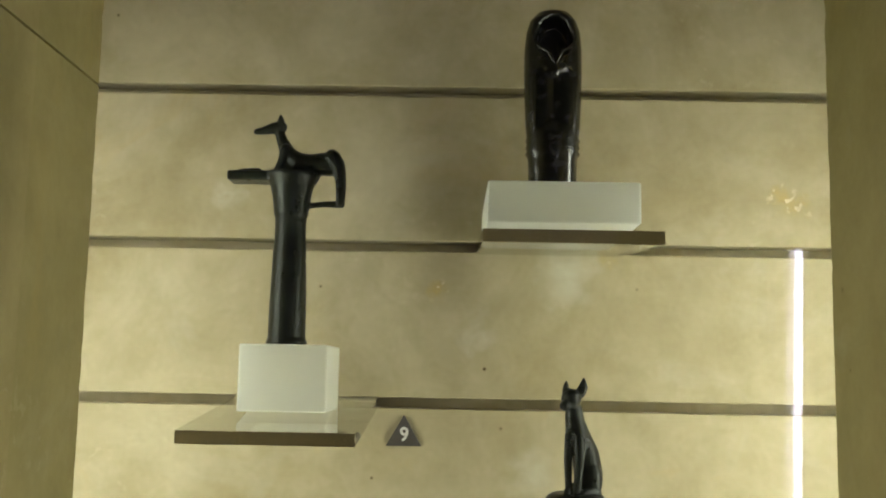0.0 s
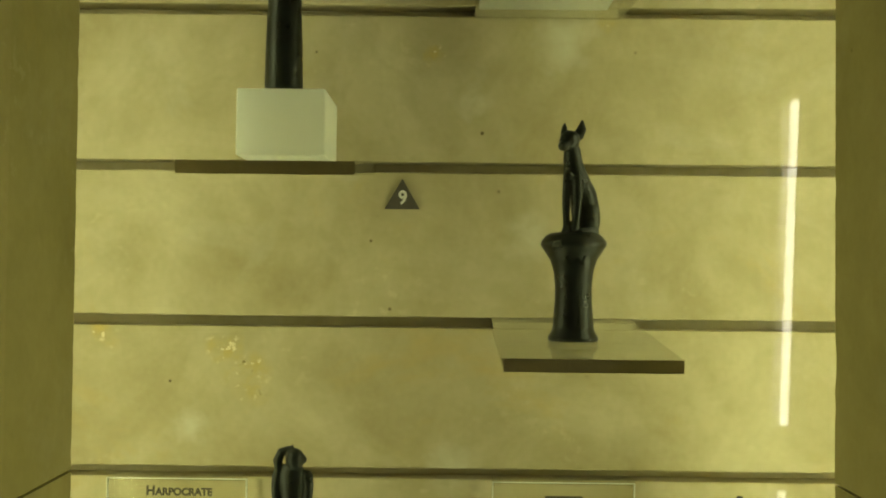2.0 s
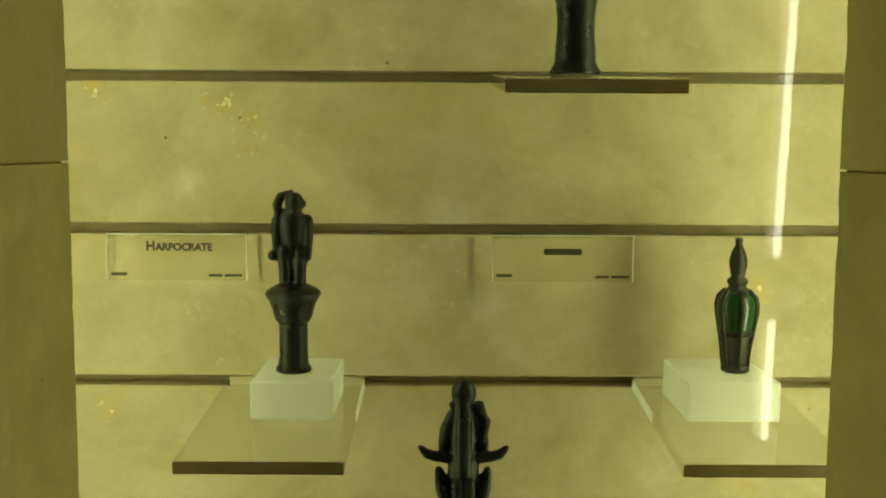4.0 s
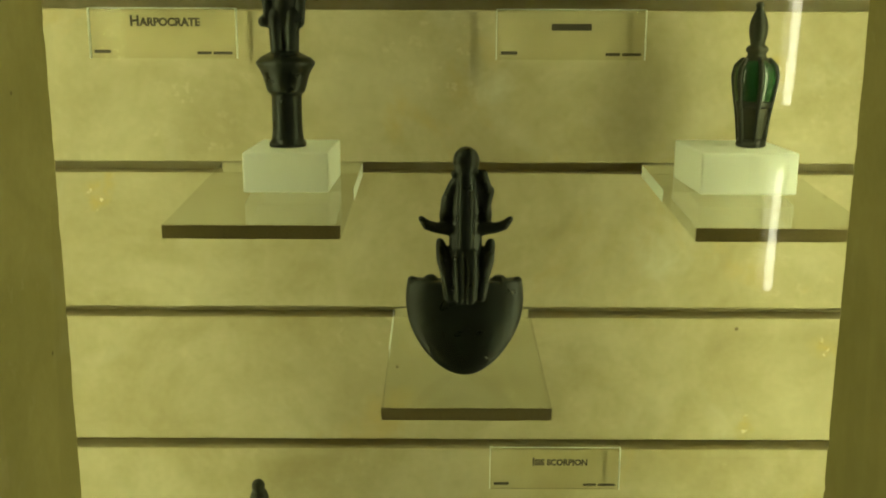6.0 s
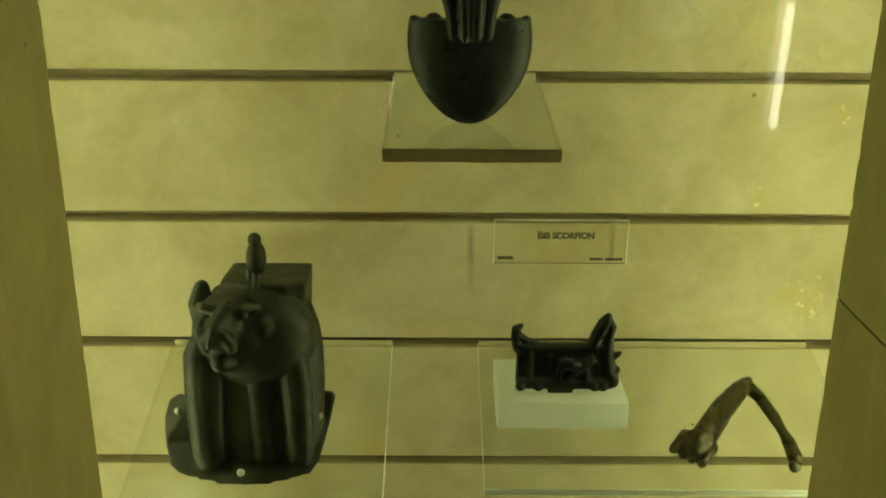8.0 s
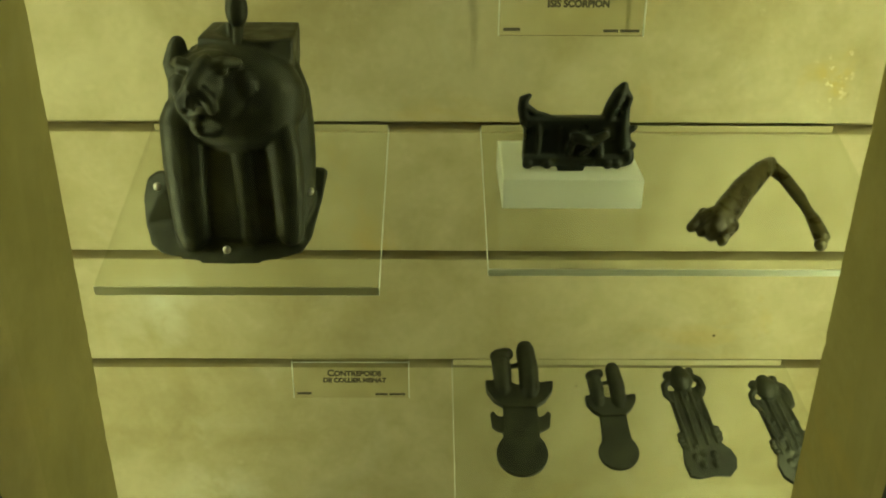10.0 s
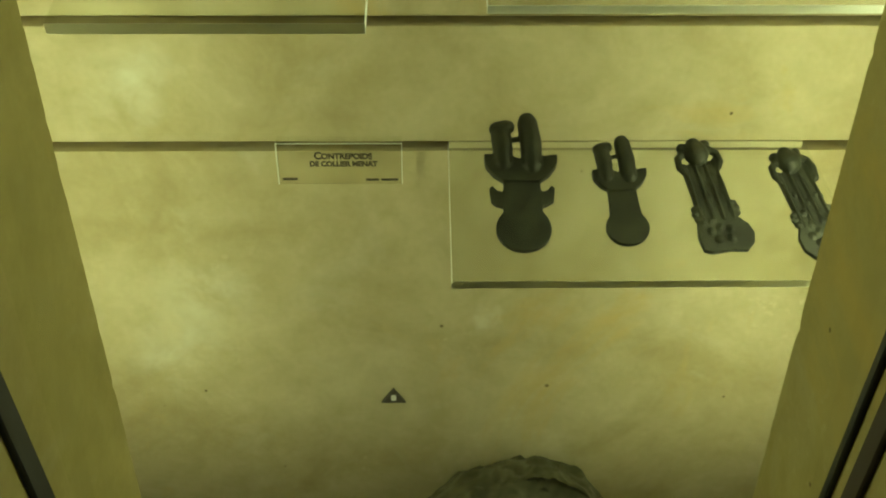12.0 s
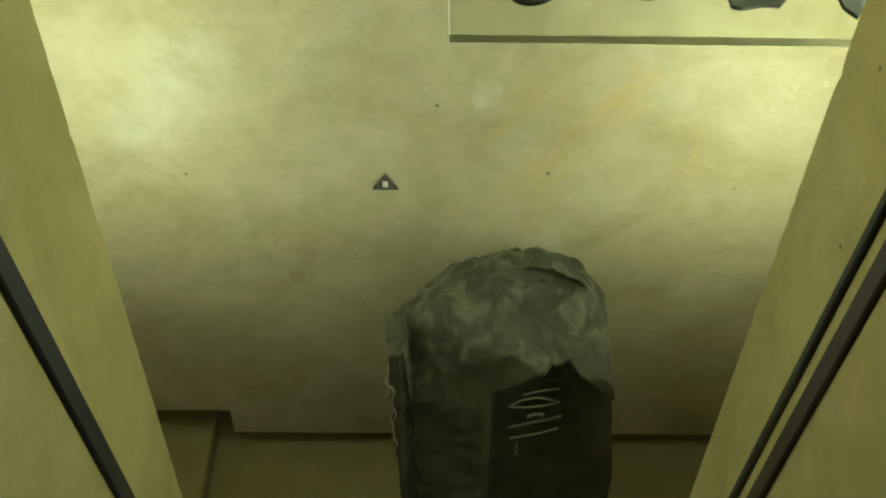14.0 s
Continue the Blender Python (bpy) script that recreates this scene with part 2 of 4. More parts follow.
m, n, l, p = mat("dark greywacke")
geo = n.new("ShaderNodeNewGeometry")
v = geo.outputs["Position"]
col = ramp(n, l, noise_tex(n, l, 22.0, 7, 0.7, v, 0.6), [(0.35, (0.036, 0.037, 0.018)), (0.68, (0.090, 0.088, 0.046))])
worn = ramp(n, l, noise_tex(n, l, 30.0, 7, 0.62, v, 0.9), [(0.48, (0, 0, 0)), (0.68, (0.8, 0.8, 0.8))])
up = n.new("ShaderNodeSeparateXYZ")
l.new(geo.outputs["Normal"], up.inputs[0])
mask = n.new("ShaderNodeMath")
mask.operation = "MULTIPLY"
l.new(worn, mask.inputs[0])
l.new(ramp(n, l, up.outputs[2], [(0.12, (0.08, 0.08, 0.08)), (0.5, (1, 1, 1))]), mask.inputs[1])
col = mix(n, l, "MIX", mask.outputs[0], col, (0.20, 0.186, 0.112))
l.new(col, p.inputs["Base Color"])
p.inputs["Roughness"].default_value = 0.6
p.inputs["Specular IOR Level"].default_value = 0.3
bump(n, l, p, noise_tex(n, l, 60.0, 8, 0.75, v), 0.7, 0.006)
GREYWACKE = m


# ---- mesh helpers ----
def finish(name, bm, material, smooth=False):
    me = bpy.data.meshes.new(name)
    bmesh.ops.recalc_face_normals(bm, faces=bm.faces)
    bm.to_mesh(me)
    bm.free()
    me.materials.append(material)
    if smooth:
        for f in me.polygons:
            f.use_smooth = True
    return new(name, me)


def part(name, bm, material, parent, label="", smooth=False):
    ob = finish(name, bm, material, smooth)
    ob.parent = parent
    if label:
        ob["label"] = label
    return ob


def box(bm, x0, x1, y0, y1, z0, z1, bev=0.0, seg=1):
    r = bmesh.ops.create_cube(bm, size=1.0)["verts"]
    for v in r:
        v.co = Vector((x0 + (v.co.x + 0.5) * (x1 - x0), y0 + (v.co.y + 0.5) * (y1 - y0), z0 + (v.co.z + 0.5) * (z1 - z0)))
    if bev:
        edges = list({e for v in r for e in v.link_edges})
        bmesh.ops.bevel(bm, geom=edges, offset=bev, segments=seg, affect="EDGES", profile=0.5)
    return bm


def boxed(x0, x1, y0, y1, z0, z1, bev=0.0, seg=1):
    return box(bmesh.new(), x0, x1, y0, y1, z0, z1, bev, seg)


def rings(bm, loops, cap=True):
    """Skin a list of closed loops (lists of Vectors, equal lengths)."""
    vs = [[bm.verts.new(c) for c in lp] for lp in loops]
    k = len(vs[0])
    for a, b in zip(vs, vs[1:]):
        for i in range(k):
            bm.faces.new((a[i], a[(i + 1) % k], b[(i + 1) % k], b[i]))
    if cap:
        bm.faces.new(list(reversed(vs[0])))
        bm.faces.new(vs[-1])
    return bm


def lathe(bm, prof, at=(0, 0, 0), seg=40, sy=1.0):
    """prof: (radius, height) from foot to top; sy squeezes the depth."""
    o = Vector(at)
    return rings(bm, [[o + Vector((r * math.cos(2 * math.pi * i / seg), sy * r * math.sin(2 * math.pi * i / seg), z)) for i in range(seg)] for r, z in prof])


def limb(bm, pts, radii, seg=14, flat=1.0):
    """A rounded limb along pts, with a radius at each point; flat squeezes it in depth."""
    pts = [Vector(p) for p in pts]
    loops = []
    for i, (c, r) in enumerate(zip(pts, radii)):
        d = (pts[min(i + 1, len(pts) - 1)] - pts[max(i - 1, 0)]).normalized()
        side = d.cross(Vector((0, 1, 0)))
        side = side.normalized() if side.length > 0.15 else Vector((1, 0, 0))
        up = side.cross(d).normalized()
        loops.append([c + r * (side * math.cos(2 * math.pi * k / seg) + up * flat * math.sin(2 * math.pi * k / seg)) for k in range(seg)])
    # rounded ends
    a, b = pts[0], pts[-1]
    da, db = (pts[0] - pts[1]).normalized(), (pts[-1] - pts[-2]).normalized()
    pre = [[a + da * radii[0] * math.sin(w) + (q - a) * math.cos(w) for q in loops[0]] for w in (1.35, 0.8)]
    post = [[b + db * radii[-1] * math.sin(w) + (q - b) * math.cos(w) for q in loops[-1]] for w in (0.8, 1.35)]
    return rings(bm, pre + loops + post)


def blob(bm, c, rx, ry, rz, seg=16):
    r = bmesh.ops.create_uvsphere(bm, u_segments=seg, v_segments=max(8, seg // 2), radius=1.0)["verts"]
    for v in r:
        v.co = Vector((c[0] + v.co.x * rx, c[1] + v.co.y * ry, c[2] + v.co.z * rz))
    return bm


def slab_outline(bm, pts, depth, y=0.0):
    """A plate whose front outline is pts (x, z), of the given depth from y backwards."""
    front = [bm.verts.new((x, y, z)) for x, z in pts]
    back = [bm.verts.new((x, y + depth, z)) for x, z in pts]
    k = len(pts)
    bm.faces.new(front)
    bm.faces.new(list(reversed(back)))
    for i in range(k):
        bm.faces.new((front[(i + 1) % k], front[i], back[i], back[(i + 1) % k]))
    return bm


def cast(ob, voxel=0.0011, smooth=4):
    """Fuse the joined forms of a casting into one skin with softened joints."""
    r = ob.modifiers.new("fuse", "REMESH")
    r.mode, r.voxel_size, r.use_smooth_shade = "VOXEL", voxel, True
    s = ob.modifiers.new("soften", "SMOOTH")
    s.factor, s.iterations = 0.5, smooth
    return ob


def at(ob, x, y, z, rx=0, ry=0, rz=0):
    ob.matrix_world = pose(x, y, z, rx, ry, rz)
    return ob


def empty(name, x, y, z, rx=0, ry=0, rz=0):
    return at(new(name), x, y, z, rx, ry, rz)


# ---- the case: back panel of stone courses with open grooves ----
bm = boxed(-SIDE, SIDE, WALL + 0.026, WALL + 0.07, 0.15, 2.75)
box(bm, -SIDE, SIDE, WALL + 0.062, WALL + 0.07, 0.0, 0.1499)
wall_back = finish("wall_back", bm, STONE)
tagged(wall_back, "pale limestone back panel in courses with open grooves", "wall", kind="structure")
G = 0.0052
levels = [2.75] + GROOVES
rng = random.Random(4)
for i, top in enumerate(levels):
    foot = levels[i + 1] + G if i + 1 < len(levels) else BASE
    head = top - G if i else top
    proud = WALL + rng.uniform(-0.0012, 0.0012)
    if i < len(levels) - 1:
        bm = boxed(-SIDE, SIDE, proud, WALL + 0.0258, foot, head, 0.0012, 2)
    else:
        bm = slab_outline(bmesh.new(), [(-SIDE, head), (SIDE, head), (SIDE, BASE), (-0.286, BASE), (-0.286, 0.131), (-SIDE, 0.129)], 0.0258, proud)
    part("slab", bm, STONE, wall_back)

def worn_leaf(inner, out, z0, z1):
    """A facing stone of the reveal whose free rear edge is rounded and chipped along its height."""
    loops = []
    k = int((z1 - z0) / 0.005)
    for i in range(k + 1):
        z = z0 + (z1 - z0) * i / k
        chip = max(0.0, noise.noise(Vector((inner * 9, 3.0, z * 26))) - 0.15) * 0.0040 + max(0.0, noise.noise(Vector((inner * 9, 8.0, z * 95))) - 0.18) * 0.0045
        r = 0.0008 + chip
        loops.append([Vector((inner, FRONT, z)), Vector((inner + out * 0.0034, FRONT, z)), Vector((inner + out * 0.0034, JAMB_END - 0.3 * chip, z)),
                      Vector((inner + out * min(0.0030, 0.5 * r), JAMB_END - 0.4 * chip, z)), Vector((inner, JAMB_END - r, z))])
    return rings(bmesh.new(), loops)


# jambs: thin stone leaves from the hall face to their free rear edge, in three lengths with open joints
for name, x, out, seams in (("jamb_west", JAMB_L, -1, (2.2335, 1.792)), ("jamb_east", JAMB_R, 1, (1.789, 1.354))):
    inner, outer = x, x + out * 0.016
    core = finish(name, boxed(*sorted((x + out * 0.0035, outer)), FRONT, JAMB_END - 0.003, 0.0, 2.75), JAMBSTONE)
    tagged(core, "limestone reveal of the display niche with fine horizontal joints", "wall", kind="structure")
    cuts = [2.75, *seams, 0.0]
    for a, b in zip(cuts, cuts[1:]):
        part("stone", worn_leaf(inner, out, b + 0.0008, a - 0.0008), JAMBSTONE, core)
for name, a, b in (("wall_west", -SIDE - 0.05, -SIDE), ("wall_east", SIDE, SIDE + 0.05)):
    tagged(finish(name, boxed(a, b, FRONT + 0.03, WALL + 0.07, 0.0, 2.75), HALLSTONE), "plain stone side of the display case", "wall", kind="structure")
tagged(finish("ceiling", boxed(-SIDE - 0.05, SIDE + 0.05, FRONT, WALL + 0.07, 2.75, 2.80), HALLSTONE), "plain top of the display case", "ceiling", kind="structure")
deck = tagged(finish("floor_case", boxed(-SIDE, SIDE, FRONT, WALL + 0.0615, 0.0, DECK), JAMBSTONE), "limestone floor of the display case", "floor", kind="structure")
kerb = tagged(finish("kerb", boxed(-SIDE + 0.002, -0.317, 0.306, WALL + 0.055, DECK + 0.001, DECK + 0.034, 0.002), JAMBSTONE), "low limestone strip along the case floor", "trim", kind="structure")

# seals of the front glass in the reveals
for x, y, wide, lean, mt, lab in ((JAMB_L - 0.002, 0.180, 0.0175, 0.117, GASKET, "black rubber glazing seal in the stone reveal"),
                                  (JAMB_R - 0.004, 0.211, 0.007, 0.085, GASKET, "black rubber glazing seal in the stone reveal"),
                                  (JAMB_R - 0.004, 0.182, 0.015, 0.085, BROWNSEAL, "brown sealant strip beside the glazing seal")):
    bm = boxed(x, x + 0.006, 0, wide, DECK, 1.60, 0.001)
    for v in bm.verts:
        v.co.y += y + lean * (0.75 - v.co.z)
    tagged(finish("seal", bm, mt), lab, "trim", kind="structure")
pane = finish("window_1", boxed(JAMB_L + 0.005, JAMB_R - 0.005, PANE, PANE + 0.0001, DECK, 2.74), PANEGLASS)
bm = bmesh.new()
vs = [bm.verts.new(c) for c in ((JAMB_L + 0.005, PANE, DECK), (JAMB_R - 0.005, PANE, DECK), (JAMB_R - 0.005, PANE, 2.74), (JAMB_L + 0.005, PANE, 2.74))]
bm.faces.new(vs)
pane.data.clear_geometry()
bm.to_mesh(pane.data)
bm.free()
tagged(pane, "clear glass front of the display case", "window", kind="structure")
pane.visible_shadow = False

# ---- the hall behind the camera ----
tagged(finish("floor", boxed(-3, 3, -2.6, FRONT, -0.1, 0.0), HALLSTONE), "grey-beige stone floor of the hall", "floor", kind="structure")
tagged(finish("wall_south", boxed(-3, 3, -2.7, -2.6, 0, 3.2), HALLSTONE), "dim stone wall across the hall", "wall", kind="structure")
for nm, a, b in (("wall_hall_west", -3.1, -3), ("wall_hall_east", 3, 3.1)):
    tagged(finish(nm, boxed(a, b, -2.6, FRONT, 0, 3.2), HALLSTONE), "dim stone wall of the hall", "wall", kind="structure")
tagged(finish("ceiling_hall", boxed(-3, 3, -2.6, FRONT + 0.01, 3.2, 3.3), HALLSTONE), "plain ceiling of the hall", "ceiling", kind="structure")
front = bmesh.new()
box(front, -3, JAMB_L - 0.0165, FRONT, FRONT + 0.028, 0, 3.2)
box(front, JAMB_R + 0.0165, 3, FRONT, FRONT + 0.028, 0, 3.2)
box(front, JAMB_L - 0.0165, JAMB_R + 0.0165, FRONT, FRONT + 0.028, 2.80, 3.2)
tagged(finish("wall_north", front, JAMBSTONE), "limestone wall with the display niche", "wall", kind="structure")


def tube_lamp(x, y, z0, z1, radius, material, face, label, slant=0.0, plate=False):
    """An upright fluorescent tube with sockets on an enamelled batten; face: the way from tube to batten."""
    lamp = empty("tube_lamp", x, y, z0, 0, slant)
    part("tube", lathe(bmesh.new(), [(radius * 0.7, 0.012), (radius, 0.016), (radius, z1 - z0 - 0.016), (radius * 0.7, z1 - z0 - 0.012)], seg=20), material, lamp, "glowing white tube", True)
    fx, fy = face
    for a in (0.0, z1 - z0 - 0.012):
        part("socket", boxed(-0.014 + min(0, fx) * 0.02, 0.014 + max(0, fx) * 0.02, -0.014 + min(0, fy) * 0.02, 0.014 + max(0, fy) * 0.02, a, a + 0.012, 0.002), WHITEMETAL, lamp)
    cx, cy = fx * 0.044, fy * 0.044
    part("batten", boxed(cx - (0.010 if fx else 0.025), cx + (0.010 if fx else 0.025), cy - (0.010 if fy else 0.025), cy + (0.010 if fy else 0.025), 0, z1 - z0, 0.003), WHITEMETAL, lamp)
    # unseen plate added under the tube to cut its light downwards
    if plate:
        part("shade_plate", boxed(-0.034 if fx > 0 else -0.030, 0.030 if fx > 0 else 0.034, -0.03, 0.065, -0.006, -0.001, 0.001), WHITEMETAL, lamp, "added unseen plate shading the wall below the tube")
    return tagged(lamp, label, "lamp", "tube lamps")


# hidden lamps behind the reveals, and the pair across the hall that shines in the glass
for s in (-1, 1):
    tube_lamp(s * 0.372, 0.425, 0.52, 2.30, 0.013, CASE_GLOW_WEST if s < 0 else CASE_GLOW_EAST, (s, 0), "slim upright fluorescent tube hidden behind the stone reveal", plate=True)
post = tagged(finish("lamp_post", boxed(0.90, 1.03, -2.25, -2.155, 0, 3.2, 0.004), HALLSTONE), "plain stone-coloured pillar carrying tube lamps", "pillar", kind="structure")
tube_lamp(0.948, -2.1, 1.485, 2.43, 0.0115, HALL_GLOW, (0, -1), "upright fluorescent tube on a pillar across the hall", 1.8)
tube_lamp(0.932, -2.1, 0.955, 1.33, 0.0115, HALL_GLOW, (0, -1), "short upright fluorescent tube on a pillar across the hall", 1.8)


# ---- acrylic shelves, blocks and cards ----
def shelf(x0, x1, front_y, front_z, groove, label, thick=0.0105, sides=(), front="dark"):
    """A clear acrylic sheet held in a groove, its front a little lower than its back."""
    back_y, back_z = WALL + 0.013, groove + 0.0045
    length = math.hypot(back_y - front_y, back_z - front_z)
    tilt = math.degrees(math.atan2(back_z - front_z, back_y - front_y))
    sh = empty("shelf", (x0 + x1) / 2, front_y, front_z, tilt)
    w = (x1 - x0) / 2
    s = part("sheet", boxed(-w, w, 0, length, -thick, 0, 0.0006), CLEAR, sh)
    s.visible_shadow = False
    if front:
        # strip over the clear front; its dark browns paint the hall's reflection
        f = part("front_edge", boxed(-w, w, -0.0006, -0.0001, -thick, 0.0), {"dark": FRONT_DARK, "mid": FRONT_MID, "pale": FRONT_PALE, "white": EDGE}[front], s, {"dark": "front edge painted as reflection of dark hall", "mid": "front edge painted as lighter hall reflection", "pale": "dull olive front edge", "white": "pale ground front edge"}[front])
    # painted internal reflection, hides the groove behind the sheet
    part("back_reflection", boxed(-w + 0.001, w - 0.001, length - 0.0118, length - 0.0112, -thick, 0.0003), BACK_REFLECTION, s, "pale strip painted as reflection inside the sheet")
    # pale strips painting the case tubes' glint, rear half only on thick sheets
    near = 0.0 if thick < 0.010 else 0.52 * length
    for sx in sides:
        e = part("side_edge", boxed(sx * (w + 0.0002) - 0.0002, sx * (w + 0.0002) + 0.0002, near, length - 0.014, -thick, 0.0), EDGE, s, "side strip painted bright as tube lamp glint")
        e.visible_shadow = False
    tagged(sh, label, "shelf", "acrylic shelves")
    return lambda y: front_z + (y - front_y) * math.tan(math.radians(tilt))


SA = shelf(0.021, 0.163, 0.437, 2.162, 2.1734, "clear acrylic shelf carrying a frosted block")
SB = shelf(-0.212, -0.074, 0.437, 2.0025, 2.0200, "clear acrylic shelf carrying a frosted cube")
SC = shelf(0.041, 0.1785, 0.437, 1.8535, 1.8693, "clear acrylic shelf under a bronze cat")
SD = shelf(-0.214, -0.081, 0.437, 1.559, 1.5736, "clear acrylic shelf carrying a frosted block", sides=(1,))
SE = shelf(0.183, 0.316, 0.437, 1.558, 1.5736, "clear acrylic shelf carrying a frosted block", sides=(-1,))
SF = shelf(-0.052, 0.080, 0.437, 1.4155, 1.4317, "clear acrylic shelf under a bronze aegis", sides=(-1,), front="mid")
SG = shelf(-0.279, -0.057, 0.434, 1.108, 1.1610, "clear sloping acrylic board under a large bronze aegis", 0.0088, (1,), "pale")
SH = shelf(0.030, 0.366, 0.457, 1.112, 1.1610, "clear sloping acrylic board under small bronzes", 0.007, (-1,), "white")
SI = shelf(0.006, 0.360, 0.435, 0.883, 0.8938, "long clear acrylic shelf under four bronze counterweights", 0.007, (-1,), "pale")


def block(x0, x1, y0, y1, surface, top, label):
    b = finish("display_block", boxed(x0, x1, y0, y1, surface((y0 + y1) / 2) + 0.0006, top, 0.0016, 2), FROSTED)
    tagged(b, label, "block", "frosted blocks")
    return top


TA = block(0.025, 0.148, 0.455, 0.625, SA, 2.204, "flat frosted acrylic block on a clear shelf")
TB = block(-0.181, -0.106, 0.508, 0.595, SB, 2.071, "frosted acrylic cube on a clear shelf")
TD = block(-0.168, -0.098, 0.515, 0.612, SD, 1.6035, "frosted acrylic block on a clear shelf")
TE = block(0.205, 0.284, 0.515, 0.612, SE, 1.6045, "frosted acrylic block on a clear shelf")
TH = block(0.043, 0.160, 0.512, 0.600, SH, 1.166, "small frosted acrylic block on a sloping board")


def lettering(text, size, parent, x, z, y, material=INK, squeeze=1.0, name="lettering"):
    cu = bpy.data.curves.new(name, "FONT")
    cu.body, cu.size, cu.align_x, cu.align_y, cu.extrude, cu.offset = text, size, "CENTER", "CENTER", 0.00015, 0.00042
    cu.materials.append(material)
    ob = new(name, cu)
    ob.parent = parent
    ob.matrix_basis = pose(x, y, z, 90) @ Matrix.Diagonal((squeeze, 1, 1, 1))
    return ob


def bar(parent, x0, x1, z, h, y, material=INK):
    return part("text_bar", boxed(x0, x1, y - 0.0002, y, z - h / 2, z + h / 2), material, parent)


def card(x0, x1, top, height, lines, label):
    """A clear acrylic label hung in a groove by a rear lip, with printed lines."""
    cx, w = (x0 + x1) / 2, (x1 - x0) / 2
    c = empty("label_card", cx, WALL - 0.014, top)
    s = part("plate", boxed(-w, w, 0, 0.003, -height, 0, 0.0004), CARD, c)
    lip = part("lip", boxed(-w, w, 0.003, 0.022, -0.003, 0, 0.0003), CLEAR, c)
    for o in (s, lip):
        o.visible_shadow = False
    # card edges get the same pale strips as painted glints
    for sx in (-1, 1):
        part("side_edge", boxed(sx * w - 0.00045, sx * w + 0.00045, -0.0003, 0.0034, -height, -0.0005), EDGE, s, "polished edge painted bright as a glint")
        part("clip", boxed(sx * (w - 0.004) - 0.004, sx * (w - 0.004) + 0.004, -0.001, 0.002, -0.004, 0.002, 0.0004), CLEAR, c, "small clear clip")
    part("top_edge", boxed(-w, w, -0.0004, 0.0002, -0.001, 0.0), EDGE, s, "polished edge painted bright as a glint")
    for text, size, z, sq, *dx in lines:
        if text:
            lettering(text, size, s, 0.004 + sum(dx), z, -0.0016, INK, sq)
        else:
            part("text_bar", boxed(-0.018, 0.018, -0.0006, -0.0002, z - size / 2, z + size / 2), INK, s)
    bar(s, -w + 0.004, -w + 0.019, -height + 0.006, 0.003, -0.0004)
    bar(s, w - 0.036, w - 0.023, -height + 0.005, 0.0026, -0.0004)
    bar(s, w - 0.021, w - 0.004, -height + 0.005, 0.0026, -0.0004)
    return tagged(c, label, "label", "label cards")


card(-0.325, -0.192, 1.7195, 0.045, [("H", 0.0128, -0.0122, 0.95, -0.0283), ("ARPOCRATE", 0.0098, -0.0131, 0.97, 0.0035)], "clear acrylic label card printed with one dark word")
card(0.043, 0.178, 1.7195, 0.045, [("", 0.006, -0.016, 1)], "clear acrylic label card with blurred dark print")
card(0.043, 0.172, 1.298, 0.045, [("I", 0.0112, -0.0155, 0.95, -0.0255), ("SIS SCORPION", 0.0086, -0.016, 0.95, 0.002)], "clear acrylic label card printed with two dark words")
card(-0.163, -0.040, 0.905, 0.046, [("C", 0.0112, -0.0135, 0.95, -0.0248), ("ONTREPOIDS", 0.0086, -0.014, 0.95, 0.0035), ("DE COLLIER MENAT", 0.0078, -0.0225, 0.95)], "clear acrylic label card printed with two dark lines")


def triangle_sign(x, foot, half, height, text, label):
    s = empty("number_sign", x, WALL - 0.0042, foot)
    part("plate", slab_outline(bmesh.new(), [(-half, 0), (half, 0), (0, height)], 0.0026, 0), SIGNGREY, s)
    if text:
        lettering(text, 0.0185, s, 0.0005, height * 0.36, -0.0004, SIGNWHITE, 0.95, "numeral")
    else:
        part("text_bar", boxed(-0.003, 0.003, -0.0004, -0.0001, 0.004, 0.0125), SIGNWHITE, s)
    return tagged(s, label, "sign", "number signs")


triangle_sign(-0.047, 1.979, 0.0172, 0.0295, "9", "grey triangular sign with a white numeral on stone")
triangle_sign(-0.0565, 0.550, 0.0142, 0.022, "", "small grey triangular sign with blurred white numeral")


# ---- the bronzes ----
def statue(name, bm, material, place, label, voxel=0.0011, smooth=4, category="statuette", turn=0, tilt=0):
    ob = at(cast(finish(name, bm, material, True), voxel, smooth), *place, tilt, 0, turn)
    return tagged(ob, label, category)


# sheath-like hollow fitting with ringed foot and open face
bm = bmesh.new()
seg, prof = 72, []
outline = [(0.0195, 0.0), (0.0205, 0.004), (0.0212, 0.030), (0.0222, 0.033), (0.0236, 0.035), (0.0222, 0.038), (0.0236, 0.041), (0.0222, 0.044),
           (0.0236, 0.047), (0.0226, 0.050), (0.0236, 0.060), (0.0246, 0.080), (0.0252, 0.110), (0.0250, 0.130), (0.0236, 0.146), (0.0205, 0.157), (0.014, 0.1645), (0.006, 0.1675)]
fine = []
for (r0, z0), (r1, z1) in zip(outline, outline[1:]):
    k = max(1, int((z1 - z0) / 0.0018))
    fine += [(r0 + (r1 - r0) * i / k, z0 + (z1 - z0) * i / k) for i in range(k)]
fine.append(outline[-1])
lathe(bm, fine, (0, 0, 0), seg, 0.86)
